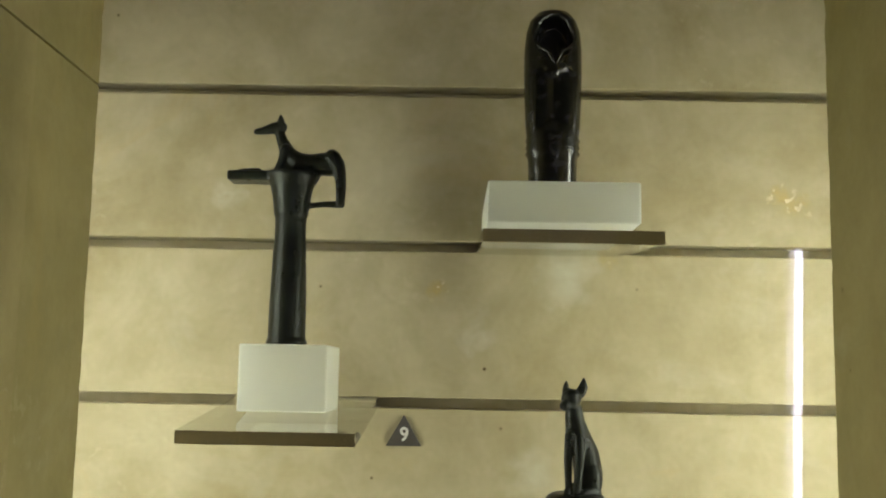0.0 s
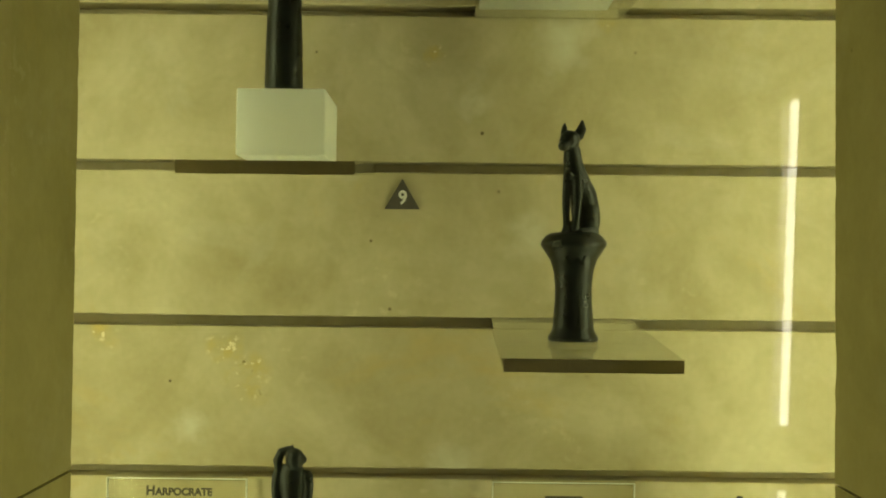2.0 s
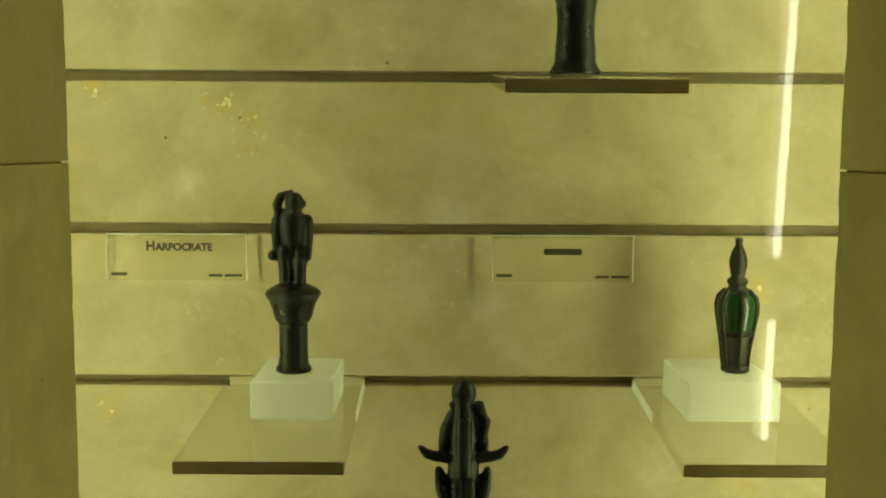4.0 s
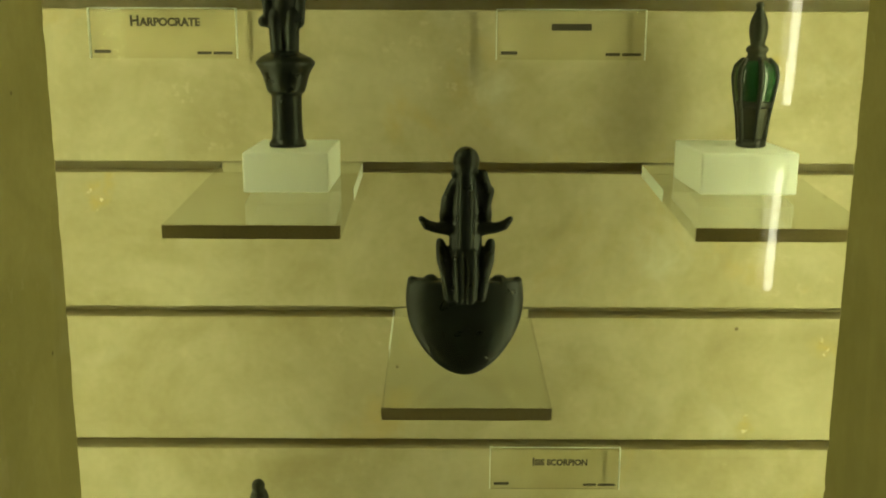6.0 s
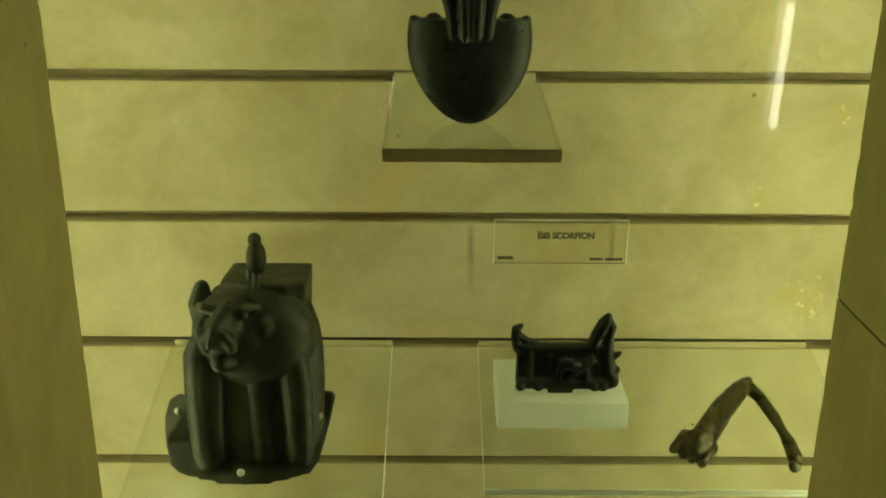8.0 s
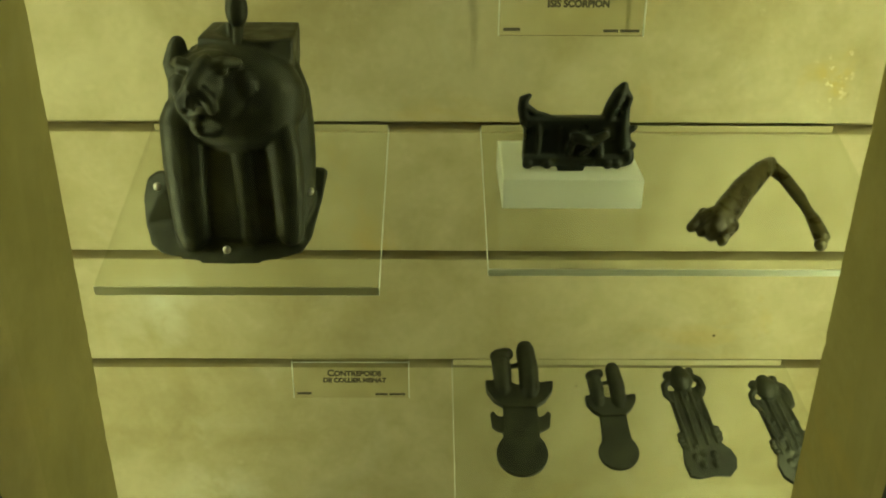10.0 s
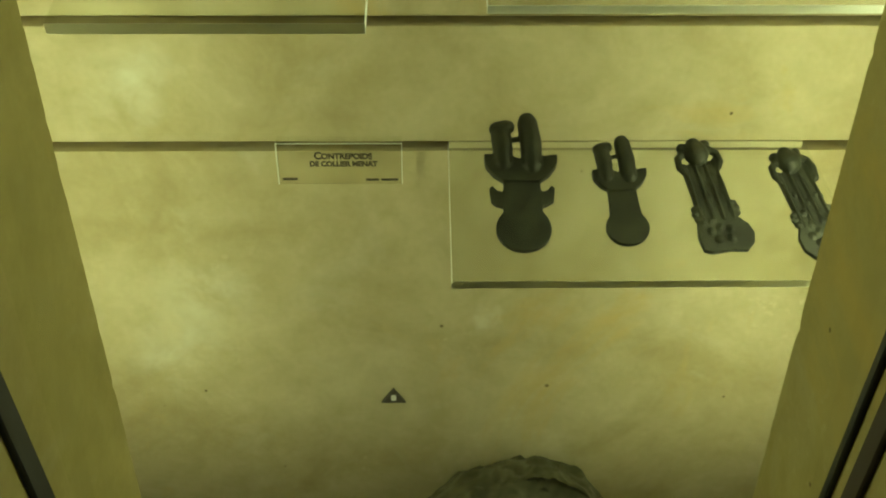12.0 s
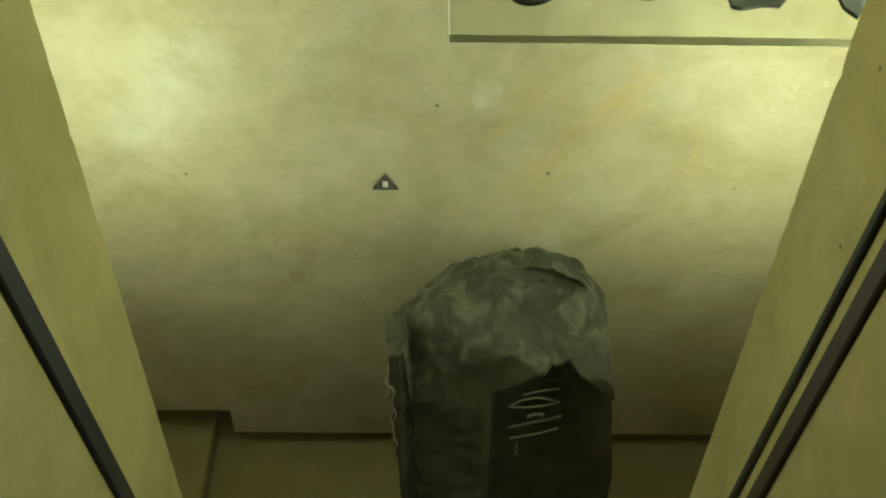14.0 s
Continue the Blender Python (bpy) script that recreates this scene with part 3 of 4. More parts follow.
for v in bm.verts:
    if v.co.y < -0.004:
        x, z = v.co.x, v.co.z
        hole = 1 - math.hypot(x / 0.0165, (z - 0.138) / 0.021)
        vee = z < 0.127 + 0.0 - 0.012 * (1 - abs(x) / 0.017) if abs(x) < 0.017 else False
        if hole > 0 and not vee:
            v.co.y += min(0.024, 0.09 * hole)
        elif abs(x) < 0.0168 and 0.052 < z < 0.112 - 0.010 * (1 - abs(x) / 0.017):
            v.co.y += min(0.0065, 0.4 * (0.0168 - abs(x)), 0.5 * (z - 0.052))
for s in (-1, 1):
    limb(bm, [(s * 0.0182, -0.0118, 0.128), (s * 0.0185, -0.0128, 0.108), (s * 0.0178, -0.0128, 0.080), (s * 0.0170, -0.0122, 0.054)], [0.0014, 0.0019, 0.0019, 0.0014], 10)
    limb(bm, [(s * 0.0195, -0.0110, 0.138), (s * 0.0130, -0.0165, 0.1285), (s * 0.0055, -0.0200, 0.1235), (s * 0.0016, -0.0210, 0.114)], [0.0015, 0.0018, 0.0018, 0.0012], 10)
ob = at(finish("sheath_fitting", bm, BRONZE_BLACK, True), 0.0825, 0.515, TA + 0.0004)
ob.matrix_world = ob.matrix_world @ Matrix.Diagonal((1, 1, 0.977, 1))
tagged(ob, "glossy black bronze fitting with hollow face and ringed foot", "bronze fitting")

# standard with a striding jackal on a papyrus column
bm = bmesh.new()
lathe(bm, [(0.0172, 0), (0.0176, 0.003), (0.0160, 0.0065), (0.0162, 0.012), (0.0158, 0.035), (0.0150, 0.060), (0.0142, 0.080), (0.0136, 0.092), (0.0133, 0.104), (0.0136, 0.110),
           (0.0150, 0.1125), (0.0152, 0.116), (0.0158, 0.122), (0.0170, 0.130), (0.0185, 0.137), (0.0215, 0.142), (0.0235, 0.145), (0.0235, 0.149)])
box(bm, -0.055, 0.019, -0.013, 0.013, 0.141, 0.1495, 0.002, 2)
limb(bm, [(-0.053, 0, 0.1465), (-0.044, 0, 0.1495), (-0.030, 0, 0.151)], [0.0042, 0.0038, 0.003])
limb(bm, [(0.035, -0.005, 0.163), (0.0405, -0.005, 0.154), (0.0425, -0.005, 0.140), (0.0425, -0.005, 0.1235)], [0.0075, 0.0055, 0.0042, 0.0034])
limb(bm, [(0.035, 0.005, 0.163), (0.0405, 0.005, 0.154), (0.0425, 0.005, 0.140), (0.0425, 0.005, 0.1235)], [0.0075, 0.0055, 0.0042, 0.0034])
limb(bm, [(0.0435, 0, 0.1225), (0.028, 0, 0.1225), (0.012, 0, 0.1205)], [0.0032, 0.0026, 0.0026])
limb(bm, [(0.037, 0, 0.158), (0.028, 0, 0.1595), (0.016, 0, 0.1585), (0.004, 0, 0.1595), (-0.005, 0, 0.167), (-0.0105, 0, 0.179), (-0.0140, 0, 0.190)], [0.0085, 0.0092, 0.0082, 0.0088, 0.0072, 0.0048, 0.0042])
limb(bm, [(-0.012, 0, 0.1905), (-0.020, 0, 0.189), (-0.028, 0, 0.1868), (-0.033, 0, 0.1862)], [0.0058, 0.0048, 0.0032, 0.0028])
for s in (-1, 1):
    limb(bm, [(-0.0125, s * 0.003, 0.193), (-0.0115, s * 0.0035, 0.197), (-0.012, s * 0.0035, 0.2005)], [0.0028, 0.0024, 0.0012], 10)
    limb(bm, [(-0.006, s * 0.005, 0.170), (-0.009, s * 0.005, 0.160), (-0.0125, s * 0.005, 0.151)], [0.005, 0.0036, 0.0034], 10)
box(bm, -0.010, 0.036, -0.005, 0.005, 0.148, 0.161)
for v in bm.verts:
    v.co *= 1.037
statue("jackal_standard", bm, BRONZE, (-0.1488, 0.553, TB + 0.0004), "black bronze standard top with jackal on papyrus column", 0.001, 3)

# seated cat on a papyrus column
bm = bmesh.new()
lathe(bm, [(0.0208, 0), (0.0214, 0.0028), (0.0190, 0.0065), (0.0170, 0.011), (0.0168, 0.020), (0.0155, 0.034), (0.0154, 0.046), (0.0166, 0.058), (0.0192, 0.067), (0.0238, 0.0745),
           (0.0274, 0.0795), (0.0278, 0.0822), (0.0262, 0.0850), (0.0232, 0.0885), (0.0195, 0.0905), (0.010, 0.0915)])
limb(bm, [(0.0105, 0.006, 0.092), (0.0112, 0.006, 0.106), (0.0080, 0.004, 0.122), (0.0012, 0.001, 0.138), (-0.0012, -0.001, 0.150), (-0.0022, -0.002, 0.161)], [0.0115, 0.0122, 0.0120, 0.0106, 0.0082, 0.0072], 18)
limb(bm, [(-0.0055, -0.006, 0.138), (-0.0078, -0.009, 0.118), (-0.0075, -0.011, 0.096), (-0.0085, -0.013, 0.0915)], [0.0048, 0.0034, 0.0029, 0.0034], 12)
limb(bm, [(0.0018, -0.008, 0.134), (0.0016, -0.0115, 0.114), (-0.0008, -0.0135, 0.093)], [0.0048, 0.0036, 0.0032], 12)
blob(bm, (0.0125, -0.002, 0.1020), 0.0098, 0.0085, 0.0145)
limb(bm, [(0.0170, -0.006, 0.0915), (0.0040, -0.0135, 0.0915)], [0.0038, 0.0034], 12)
blob(bm, (-0.0047, -0.005, 0.1680), 0.0088, 0.0088, 0.0088)
blob(bm, (-0.0104, -0.0112, 0.1625), 0.0048, 0.0055, 0.0044)
limb(bm, [(-0.0092, -0.004, 0.174), (-0.0090, -0.004, 0.179), (-0.0085, -0.004, 0.1828)], [0.0034, 0.0026, 0.0010], 10, 0.6)
limb(bm, [(0.0030, -0.003, 0.1725), (0.0058, -0.003, 0.1785), (0.0062, -0.003, 0.1848)], [0.0048, 0.0042, 0.0014], 10, 0.6)
statue("cat_statuette", bm, BRONZE, (0.1035, 0.516, SC(0.516) + 0.0012), "dark bronze seated cat on a flared papyrus column", 0.0009, 2)

# child god on a calyx column
bm = bmesh.new()
lathe(bm, [(0.0148, 0), (0.0152, 0.003), (0.0130, 0.006), (0.0122, 0.012), (0.0120, 0.040), (0.0122, 0.043), (0.0150, 0.045), (0.0165, 0.050), (0.0182, 0.057), (0.0205, 0.0625), (0.0232, 0.0665), (0.0238, 0.069), (0.0205, 0.0725), (0.013, 0.0765), (0.006, 0.078)], seg=36)
for s in (-1, 1):
    limb(bm, [(s * 0.0058, -0.002, 0.074), (s * 0.006, -0.002, 0.090), (s * 0.0064, -0.001, 0.106)], [0.0056, 0.0058, 0.0066])
    limb(bm, [(s * 0.0125, 0, 0.132), (s * 0.0138, 0, 0.122), (s * 0.0132, -0.001, 0.110), (s * 0.0126, -0.002, 0.100)], [0.0052, 0.0042, 0.0038, 0.0038])
blob(bm, (-0.0165, -0.002, 0.1015), 0.0044, 0.0044, 0.0048)
limb(bm, [(0, 0, 0.102), (0, 0, 0.114), (0, 0, 0.126), (0, 0, 0.134)], [0.0098, 0.0088, 0.0112, 0.0108], 18, 0.7)
limb(bm, [(0, 0, 0.134), (0.001, -0.001, 0.140)], [0.0056, 0.0056])
blob(bm, (0.0022, -0.002, 0.1465), 0.0082, 0.0086, 0.0098)
blob(bm, (0.0098, -0.001, 0.1462), 0.0022, 0.0026, 0.0036)
limb(bm, [(-0.0015, -0.001, 0.154), (0.000, -0.001, 0.1585)], [0.0022, 0.0010], 10)
limb(bm, [(-0.003, 0, 0.1545), (-0.0095, 0, 0.1525), (-0.0128, 0, 0.145), (-0.0115, 0, 0.136), (-0.0105, 0, 0.131)], [0.0034, 0.0040, 0.0042, 0.0036, 0.0036])
for v in bm.verts:
    v.co = Vector((v.co.x * 1.040, v.co.y * 1.040, v.co.z * 1.018))
statue("child_god_statuette", bm, BRONZE, (-0.1366, 0.556, TD + 0.0004), "dark bronze seated child god on a calyx column", 0.001, 3)

# small vessel-shaped finial with green inlay
vessel = empty("green_vessel", 0.2560, 0.556, TE + 0.0004)
part("lower_body", lathe(bmesh.new(), [(0.0095, 0.0025), (0.0108, 0.010), (0.0124, 0.025), (0.0142, 0.037)], seg=32), BRONZE_GREY, vessel, "dull dark lower body", True)
part("upper_body", lathe(bmesh.new(), [(0.0142, 0.0372), (0.0150, 0.042), (0.0168, 0.055), (0.0172, 0.062), (0.0158, 0.0695), (0.0115, 0.0745), (0.0075, 0.077)], seg=32), GREEN, vessel, "glossy dark green glazed inlay", True)
bm = bmesh.new()
lathe(bm, [(0.0105, 0), (0.0124, 0.0015), (0.0122, 0.005), (0.0112, 0.0075), (0.0100, 0.008)], seg=28)
part("foot", bm, BRONZE, vessel, "black bronze foot", True)
for k in range(6):
    a = 2 * math.pi * (k + 0.5) / 6
    c, s = math.cos(a), math.sin(a)
    part("rib", limb(bmesh.new(), [(r * c, r * s, z) for r, z in ((0.0108, 0.006), (0.0126, 0.024), (0.0154, 0.042), (0.0172, 0.055), (0.0176, 0.062), (0.0160, 0.070), (0.0112, 0.0755))], [0.0019, 0.0018, 0.0019, 0.0022, 0.0024, 0.0024, 0.0022], 10), BRONZE, vessel, "", True)
part("band", lathe(bmesh.new(), [(0.0130, 0.034), (0.0142, 0.0345), (0.0152, 0.039), (0.0148, 0.0405), (0.0135, 0.0405)], seg=32), BRONZE, vessel, "", True)
part("neck", lathe(bmesh.new(), [(0.0100, 0.0735), (0.0106, 0.0755), (0.0082, 0.078), (0.0074, 0.081), (0.0088, 0.0825), (0.0092, 0.0845), (0.0078, 0.087), (0.0058, 0.0885), (0.0066, 0.093), (0.0078, 0.100), (0.0076, 0.105), (0.0060, 0.111), (0.0036, 0.1165), (0.0026, 0.119), (0.0034, 0.1205), (0.0034, 0.1225), (0.002, 0.1245)], seg=28), BRONZE_GREY, vessel, "dark bronze bud-shaped stopper", True)
vessel.matrix_world = vessel.matrix_world @ Matrix.Diagonal((1.010, 1.010, 0.962, 1))
tagged(vessel, "small green glazed vessel with dark bronze ribs on block", "vessel")

# aegis with a bust and spread arms
bm = bmesh.new()
blob(bm, (0, 0.012, 0), 0.0470, 0.014, 0.0825, 56)
for v in bm.verts:
    c = v.co
    c.z = min(c.z, 0.0)
    if c.z > -0.079:
        c.x *= 1 + 0.10 * math.sin(math.pi * min(1, -c.z / 0.08))
    c.y = min(c.y, 0.016) + 2.6 * c.x * c.x
for s in (-1, 1):
    blob(bm, (s * 0.028, 0.012, 0.0), 0.0062, 0.006, 0.0042)
    blob(bm, (s * 0.043, 0.014, -0.001), 0.0042, 0.004, 0.0032)
for s in (-1, 1):
    limb(bm, [(s * 0.012, -0.004, -0.010), (s * 0.014, -0.004, 0.006), (s * 0.0175, -0.001, 0.020), (s * 0.020, 0.002, 0.032)], [0.0052, 0.0056, 0.0060, 0.0042])
    limb(bm, [(s * 0.004, -0.008, -0.012), (s * 0.0045, -0.009, 0.006), (s * 0.005, -0.007, 0.024)], [0.0045, 0.0050, 0.0056])
    limb(bm, [(s * 0.006, 0.003, 0.0425), (s * 0.016, 0.003, 0.0445), (s * 0.024, 0.002, 0.0450), (s * 0.031, 0.001, 0.0475), (s * 0.0355, 0.001, 0.0525)], [0.0058, 0.0056, 0.0046, 0.0042, 0.0026])
    blob(bm, (s * 0.0205, 0.002, 0.0335), 0.0032, 0.003, 0.0032)
    limb(bm, [(s * 0.0165, 0.006, 0.053), (s * 0.013, 0.006, 0.066), (s * 0.0075, 0.005, 0.080)], [0.0050, 0.0072, 0.0062])
limb(bm, [(0.0145, 0.004, 0.058), (0.0175, 0.003, 0.072), (0.0130, 0.003, 0.086)], [0.0046, 0.0048, 0.0048])
blob(bm, (0.0185, 0.003, 0.0745), 0.0045, 0.004, 0.0045)
blob(bm, (0.0132, 0.003, 0.0875), 0.0046, 0.004, 0.0046)
limb(bm, [(0, 0.0, -0.006), (0, 0.0, 0.020), (0, 0.003, 0.034), (0, 0.004, 0.052), (0, 0.005, 0.070), (0, 0.004, 0.088)], [0.010, 0.012, 0.0135, 0.0105, 0.0125, 0.0075], 20, 0.75)
limb(bm, [(0, -0.006, 0.030), (0, -0.0055, 0.055), (0, -0.002, 0.080), (0, 0.001, 0.092)], [0.0062, 0.0066, 0.0062, 0.0062], 14, 0.7)
blob(bm, (0, 0.002, 0.0985), 0.0108, 0.0105, 0.0118)
for s in (-1, 1):
    blob(bm, (s * 0.0095, 0.003, 0.0885), 0.003, 0.003, 0.0032)
statue("aegis_statuette", bm, BRONZE, (0.0132, 0.489, SF(0.489) + 0.0815), "black bronze aegis collar with horned bust above", 0.0011, 3)

# large lion-headed aegis on the sloping board
bm = bmesh.new()
plate = [(-0.066, 0.004), (-0.056, -0.001), (-0.03, -0.004), (0.0, -0.005), (0.03, -0.004), (0.056, 0.0), (0.063, 0.008), (0.071, 0.034), (0.0745, 0.050), (0.072, 0.0535), (0.058, 0.056), (-0.052, 0.054), (-0.064, 0.0525), (-0.0725, 0.047), (-0.075, 0.034), (-0.072, 0.018)]
slab_outline(bm, plate, 0.0065, 0)
for v in bm.verts:
    v.co.y += 0.012 * (v.co.x / 0.07) ** 2 + 0.75 * v.co.z
X = 0.0135
rings(bm, [[Vector((X + r * math.cos(w), 0.032 + 0.03 * z + 0.53 * r * math.sin(w), z)) for w in [2 * math.pi * i / 36 for i in range(36)]]
           for r, z in ((0.040, 0.004), (0.047, 0.012), (0.0525, 0.040), (0.0548, 0.075), (0.0545, 0.105), (0.0520, 0.128), (0.0460, 0.146), (0.036, 0.160), (0.020, 0.168))])
for x, r in ((-0.030, 0.0150), (0.0165, 0.0105), (0.0475, 0.0110)):
    limb(bm, [(x, 0.013, 0.016), (x, 0.013, 0.045), (x * 0.98, 0.013, 0.080), (x * 0.92, 0.012, 0.112)], [r, r * 1.1, r * 1.2, r * 1.2], 16, 0.8)
blob(bm, (0.0125, 0.022, 0.126), 0.0515, 0.033, 0.044, 40)
n0 = len(bm.verts)
blob(bm, (0.002, 0.008, 0.122), 0.0330, 0.024, 0.0320, 32)
# face: brow, cheeks, nose bridge, upper lips over an open mouth, lower jaw
limb(bm, [(-0.001, -0.012, 0.150), (-0.006, -0.020, 0.143), (-0.009, -0.028, 0.1365)], [0.0068, 0.0066, 0.0062], 14)
limb(bm, [(-0.003, -0.008, 0.134), (-0.008, -0.018, 0.131)], [0.0150, 0.0120], 18)
for sx in (-1, 1):
    limb(bm, [(-0.008 + sx * 0.0050, -0.027, 0.134), (-0.008 + sx * 0.0098, -0.024, 0.127), (-0.008 + sx * 0.0102, -0.020, 0.118)], [0.0046, 0.0056, 0.0046], 14)
    limb(bm, [(-0.002 + sx * 0.023, -0.004, 0.148), (-0.004 + sx * 0.015, -0.0135, 0.1515), (-0.004 + sx * 0.007, -0.0150, 0.1490)], [0.0036, 0.0042, 0.0036], 14)
    blob(bm, (-0.004 + sx * 0.0145, -0.0125, 0.1440), 0.0050, 0.0034, 0.0030, 14)
    blob(bm, (0.001 + sx * 0.0220, -0.0035, 0.1300), 0.0110, 0.0080, 0.0120, 18)
limb(bm, [(-0.005, -0.004, 0.103), (-0.008, -0.013, 0.1035)], [0.0125, 0.0095], 16)
for v in list(bm.verts)[n0:]:
    v.co.z += 0.013
limb(bm, [(-0.029, 0.022, 0.138), (-0.0305, 0.022, 0.152), (-0.0285, 0.024, 0.1655)], [0.0095, 0.0105, 0.0074], 16, 0.6)
limb(bm, [(0.043, 0.022, 0.138), (0.046, 0.024, 0.150), (0.044, 0.026, 0.159)], [0.0090, 0.0090, 0.0064], 14, 0.6)
rings(bm, [[Vector((0.021 + x * k, 0.044 + y * k, z)) for x, y in [(-0.035, -0.020), (-0.010, -0.028), (0.020, -0.028), (0.036, -0.020), (0.036, 0.026), (-0.032, 0.026)]] for z, k in ((0.120, 0.90), (0.145, 0.97), (0.1715, 1.0))])
statue("lion_aegis", bm, BRONZE_GREY, (-0.1755, 0.458, SG(0.458) + 0.0065), "grey-green bronze aegis with lion head and wide collar", 0.0014, 7)
# bird-shaped crest on the crown
bm = bmesh.new()
blob(bm, (0, 0, 0.016), 0.0085, 0.009, 0.0145)
blob(bm, (0, -0.003, 0.032), 0.0056, 0.006, 0.0062)
limb(bm, [(0, 0.001, 0.004), (0, -0.006, -0.004), (0, -0.009, -0.014)], [0.005, 0.0042, 0.003], 12)
statue("crest", bm, BRONZE_GREY, (-0.158, 0.482, SG(0.458) + 0.1830), "small bronze bird crest standing on the crown", 0.001, 2)
for x, y, z in ((-0.2350, 0.4895, 1.1685), (-0.1125, 0.4825, 1.168), (-0.1755, 0.4495, 1.1325)):
    bm = bmesh.new()
    lathe(bm, [(0.0032, 0), (0.0034, 0.0008), (0.0026, 0.0022), (0.0010, 0.0027)], seg=16)
    pin = at(finish("fixing_pin", bm, STEEL, True), x, y, z, 70)
    tagged(pin, "small bright metal pin fixing the aegis plate", "pin", "fixing pins")

# openwork throne fragment
bm = bmesh.new()
box(bm, -0.046, 0.040, -0.006, 0.006, 0.010, 0.046, 0.002)
box(bm, -0.046, 0.046, -0.010, 0.010, 0.004, 0.014, 0.002)
box(bm, -0.016, 0.008, -0.009, 0.009, 0.0, 0.006, 0.001)
limb(bm, [(-0.045, 0, 0.040), (-0.0475, 0, 0.054), (-0.0465, 0, 0.066), (-0.0425, 0, 0.069)], [0.0046, 0.0046, 0.0048, 0.003])
limb(bm, [(-0.044, 0, 0.056), (-0.036, 0, 0.049), (-0.026, 0, 0.046)], [0.0042, 0.0036, 0.003])
limb(bm, [(0.026, 0, 0.044), (0.030, 0, 0.058), (0.0355, 0, 0.074), (0.0385, 0, 0.082)], [0.0062, 0.0070, 0.0066, 0.0038])
limb(bm, [(0.038, 0, 0.078), (0.0425, -0.001, 0.068), (0.041, -0.001, 0.056), (0.039, -0.001, 0.040), (0.041, -0.002, 0.022)], [0.0044, 0.0046, 0.0040, 0.0066, 0.0080])
limb(bm, [(0.041, -0.004, 0.034), (0.048, -0.004, 0.036), (0.0505, -0.004, 0.0385)], [0.0032, 0.0030, 0.0022], 10)
blob(bm, (0.046, -0.004, 0.012), 0.006, 0.007, 0.008)
blob(bm, (0.049, -0.004, 0.022), 0.0035, 0.004, 0.0035)
for x, r in ((-0.034, 0.0026), (-0.016, 0.0022)):
    limb(bm, [(x, -0.005, 0.014), (x + 0.001, -0.0055, 0.028), (x, -0.005, 0.040)], [r, r, r * 0.8], 10)
# striding animal in relief
limb(bm, [(-0.006, -0.007, 0.014), (-0.005, -0.009, 0.024), (-0.001, -0.010, 0.030)], [0.0030, 0.0034, 0.0042], 12)
limb(bm, [(0.020, -0.007, 0.014), (0.019, -0.009, 0.022), (0.013, -0.010, 0.029)], [0.0030, 0.0034, 0.0046], 12)
limb(bm, [(-0.003, -0.010, 0.031), (0.006, -0.012, 0.030), (0.014, -0.011, 0.028), (0.024, -0.010, 0.033)], [0.0044, 0.0052, 0.0050, 0.0036], 14)
limb(bm, [(0.004, -0.009, 0.016), (0.010, -0.011, 0.020), (0.013, -0.010, 0.026)], [0.0024, 0.0026, 0.0028], 10)
for x in (-0.042, -0.025, 0.028, 0.036):
    blob(bm, (x, -0.009, 0.007), 0.005, 0.004, 0.0045)
for v in bm.verts:
    if v.co.z > 0.046:
        v.co.z = 0.046 + (v.co.z - 0.046) * 0.74
    v.co.x *= 0.955
statue("throne_fragment", bm, BRONZE, (0.104, 0.536, TH + 0.0006), "dark bronze throne fragment with small figures on block", 0.0011, 2, "bronze fragment")

# bent limb-shaped fitting lying on the board
bm = bmesh.new()
limb(bm, [(-0.071, -0.083, 0.004), (-0.058, -0.066, 0.005), (-0.036, -0.035, 0.006), (-0.012, -0.006, 0.005), (0.0, 0.008, 0.003)], [0.0145, 0.0150, 0.0140, 0.0115, 0.0075], 18, 0.8)
limb(bm, [(-0.002, 0.006, 0.003), (0.008, -0.012, 0.002), (0.016, -0.040, 0.0), (0.021, -0.068, -0.002), (0.022, -0.092, -0.003), (0.018, -0.100, -0.003)], [0.0075, 0.0062, 0.0060, 0.0064, 0.0072, 0.0060], 14)
for k in range(4):
    u = -0.5 + k / 3.0
    cx, cy = -0.074 + 0.76 * 0.030 * u, -0.084 - 0.60 * 0.030 * u
    limb(bm, [(cx + 0.008, cy + 0.010, 0.004), (cx - 0.002, cy - 0.003, 0.004), (cx - 0.006, cy - 0.008, 0.002)], [0.0050, 0.0044, 0.0050], 10)
blob(bm, (-0.068, -0.076, 0.006), 0.017, 0.012, 0.011)
for v in bm.verts:
    v.co *= 0.93
    v.co.z += 0.0110 + 0.004
statue("bent_fitting", bm, BRONZE_BROWN, (0.280, 0.560, SH(0.560) + 0.001), "brown bronze fitting bent like a leg with toothed end", 0.0011, 2, "bronze fragment", 0, 14.5)


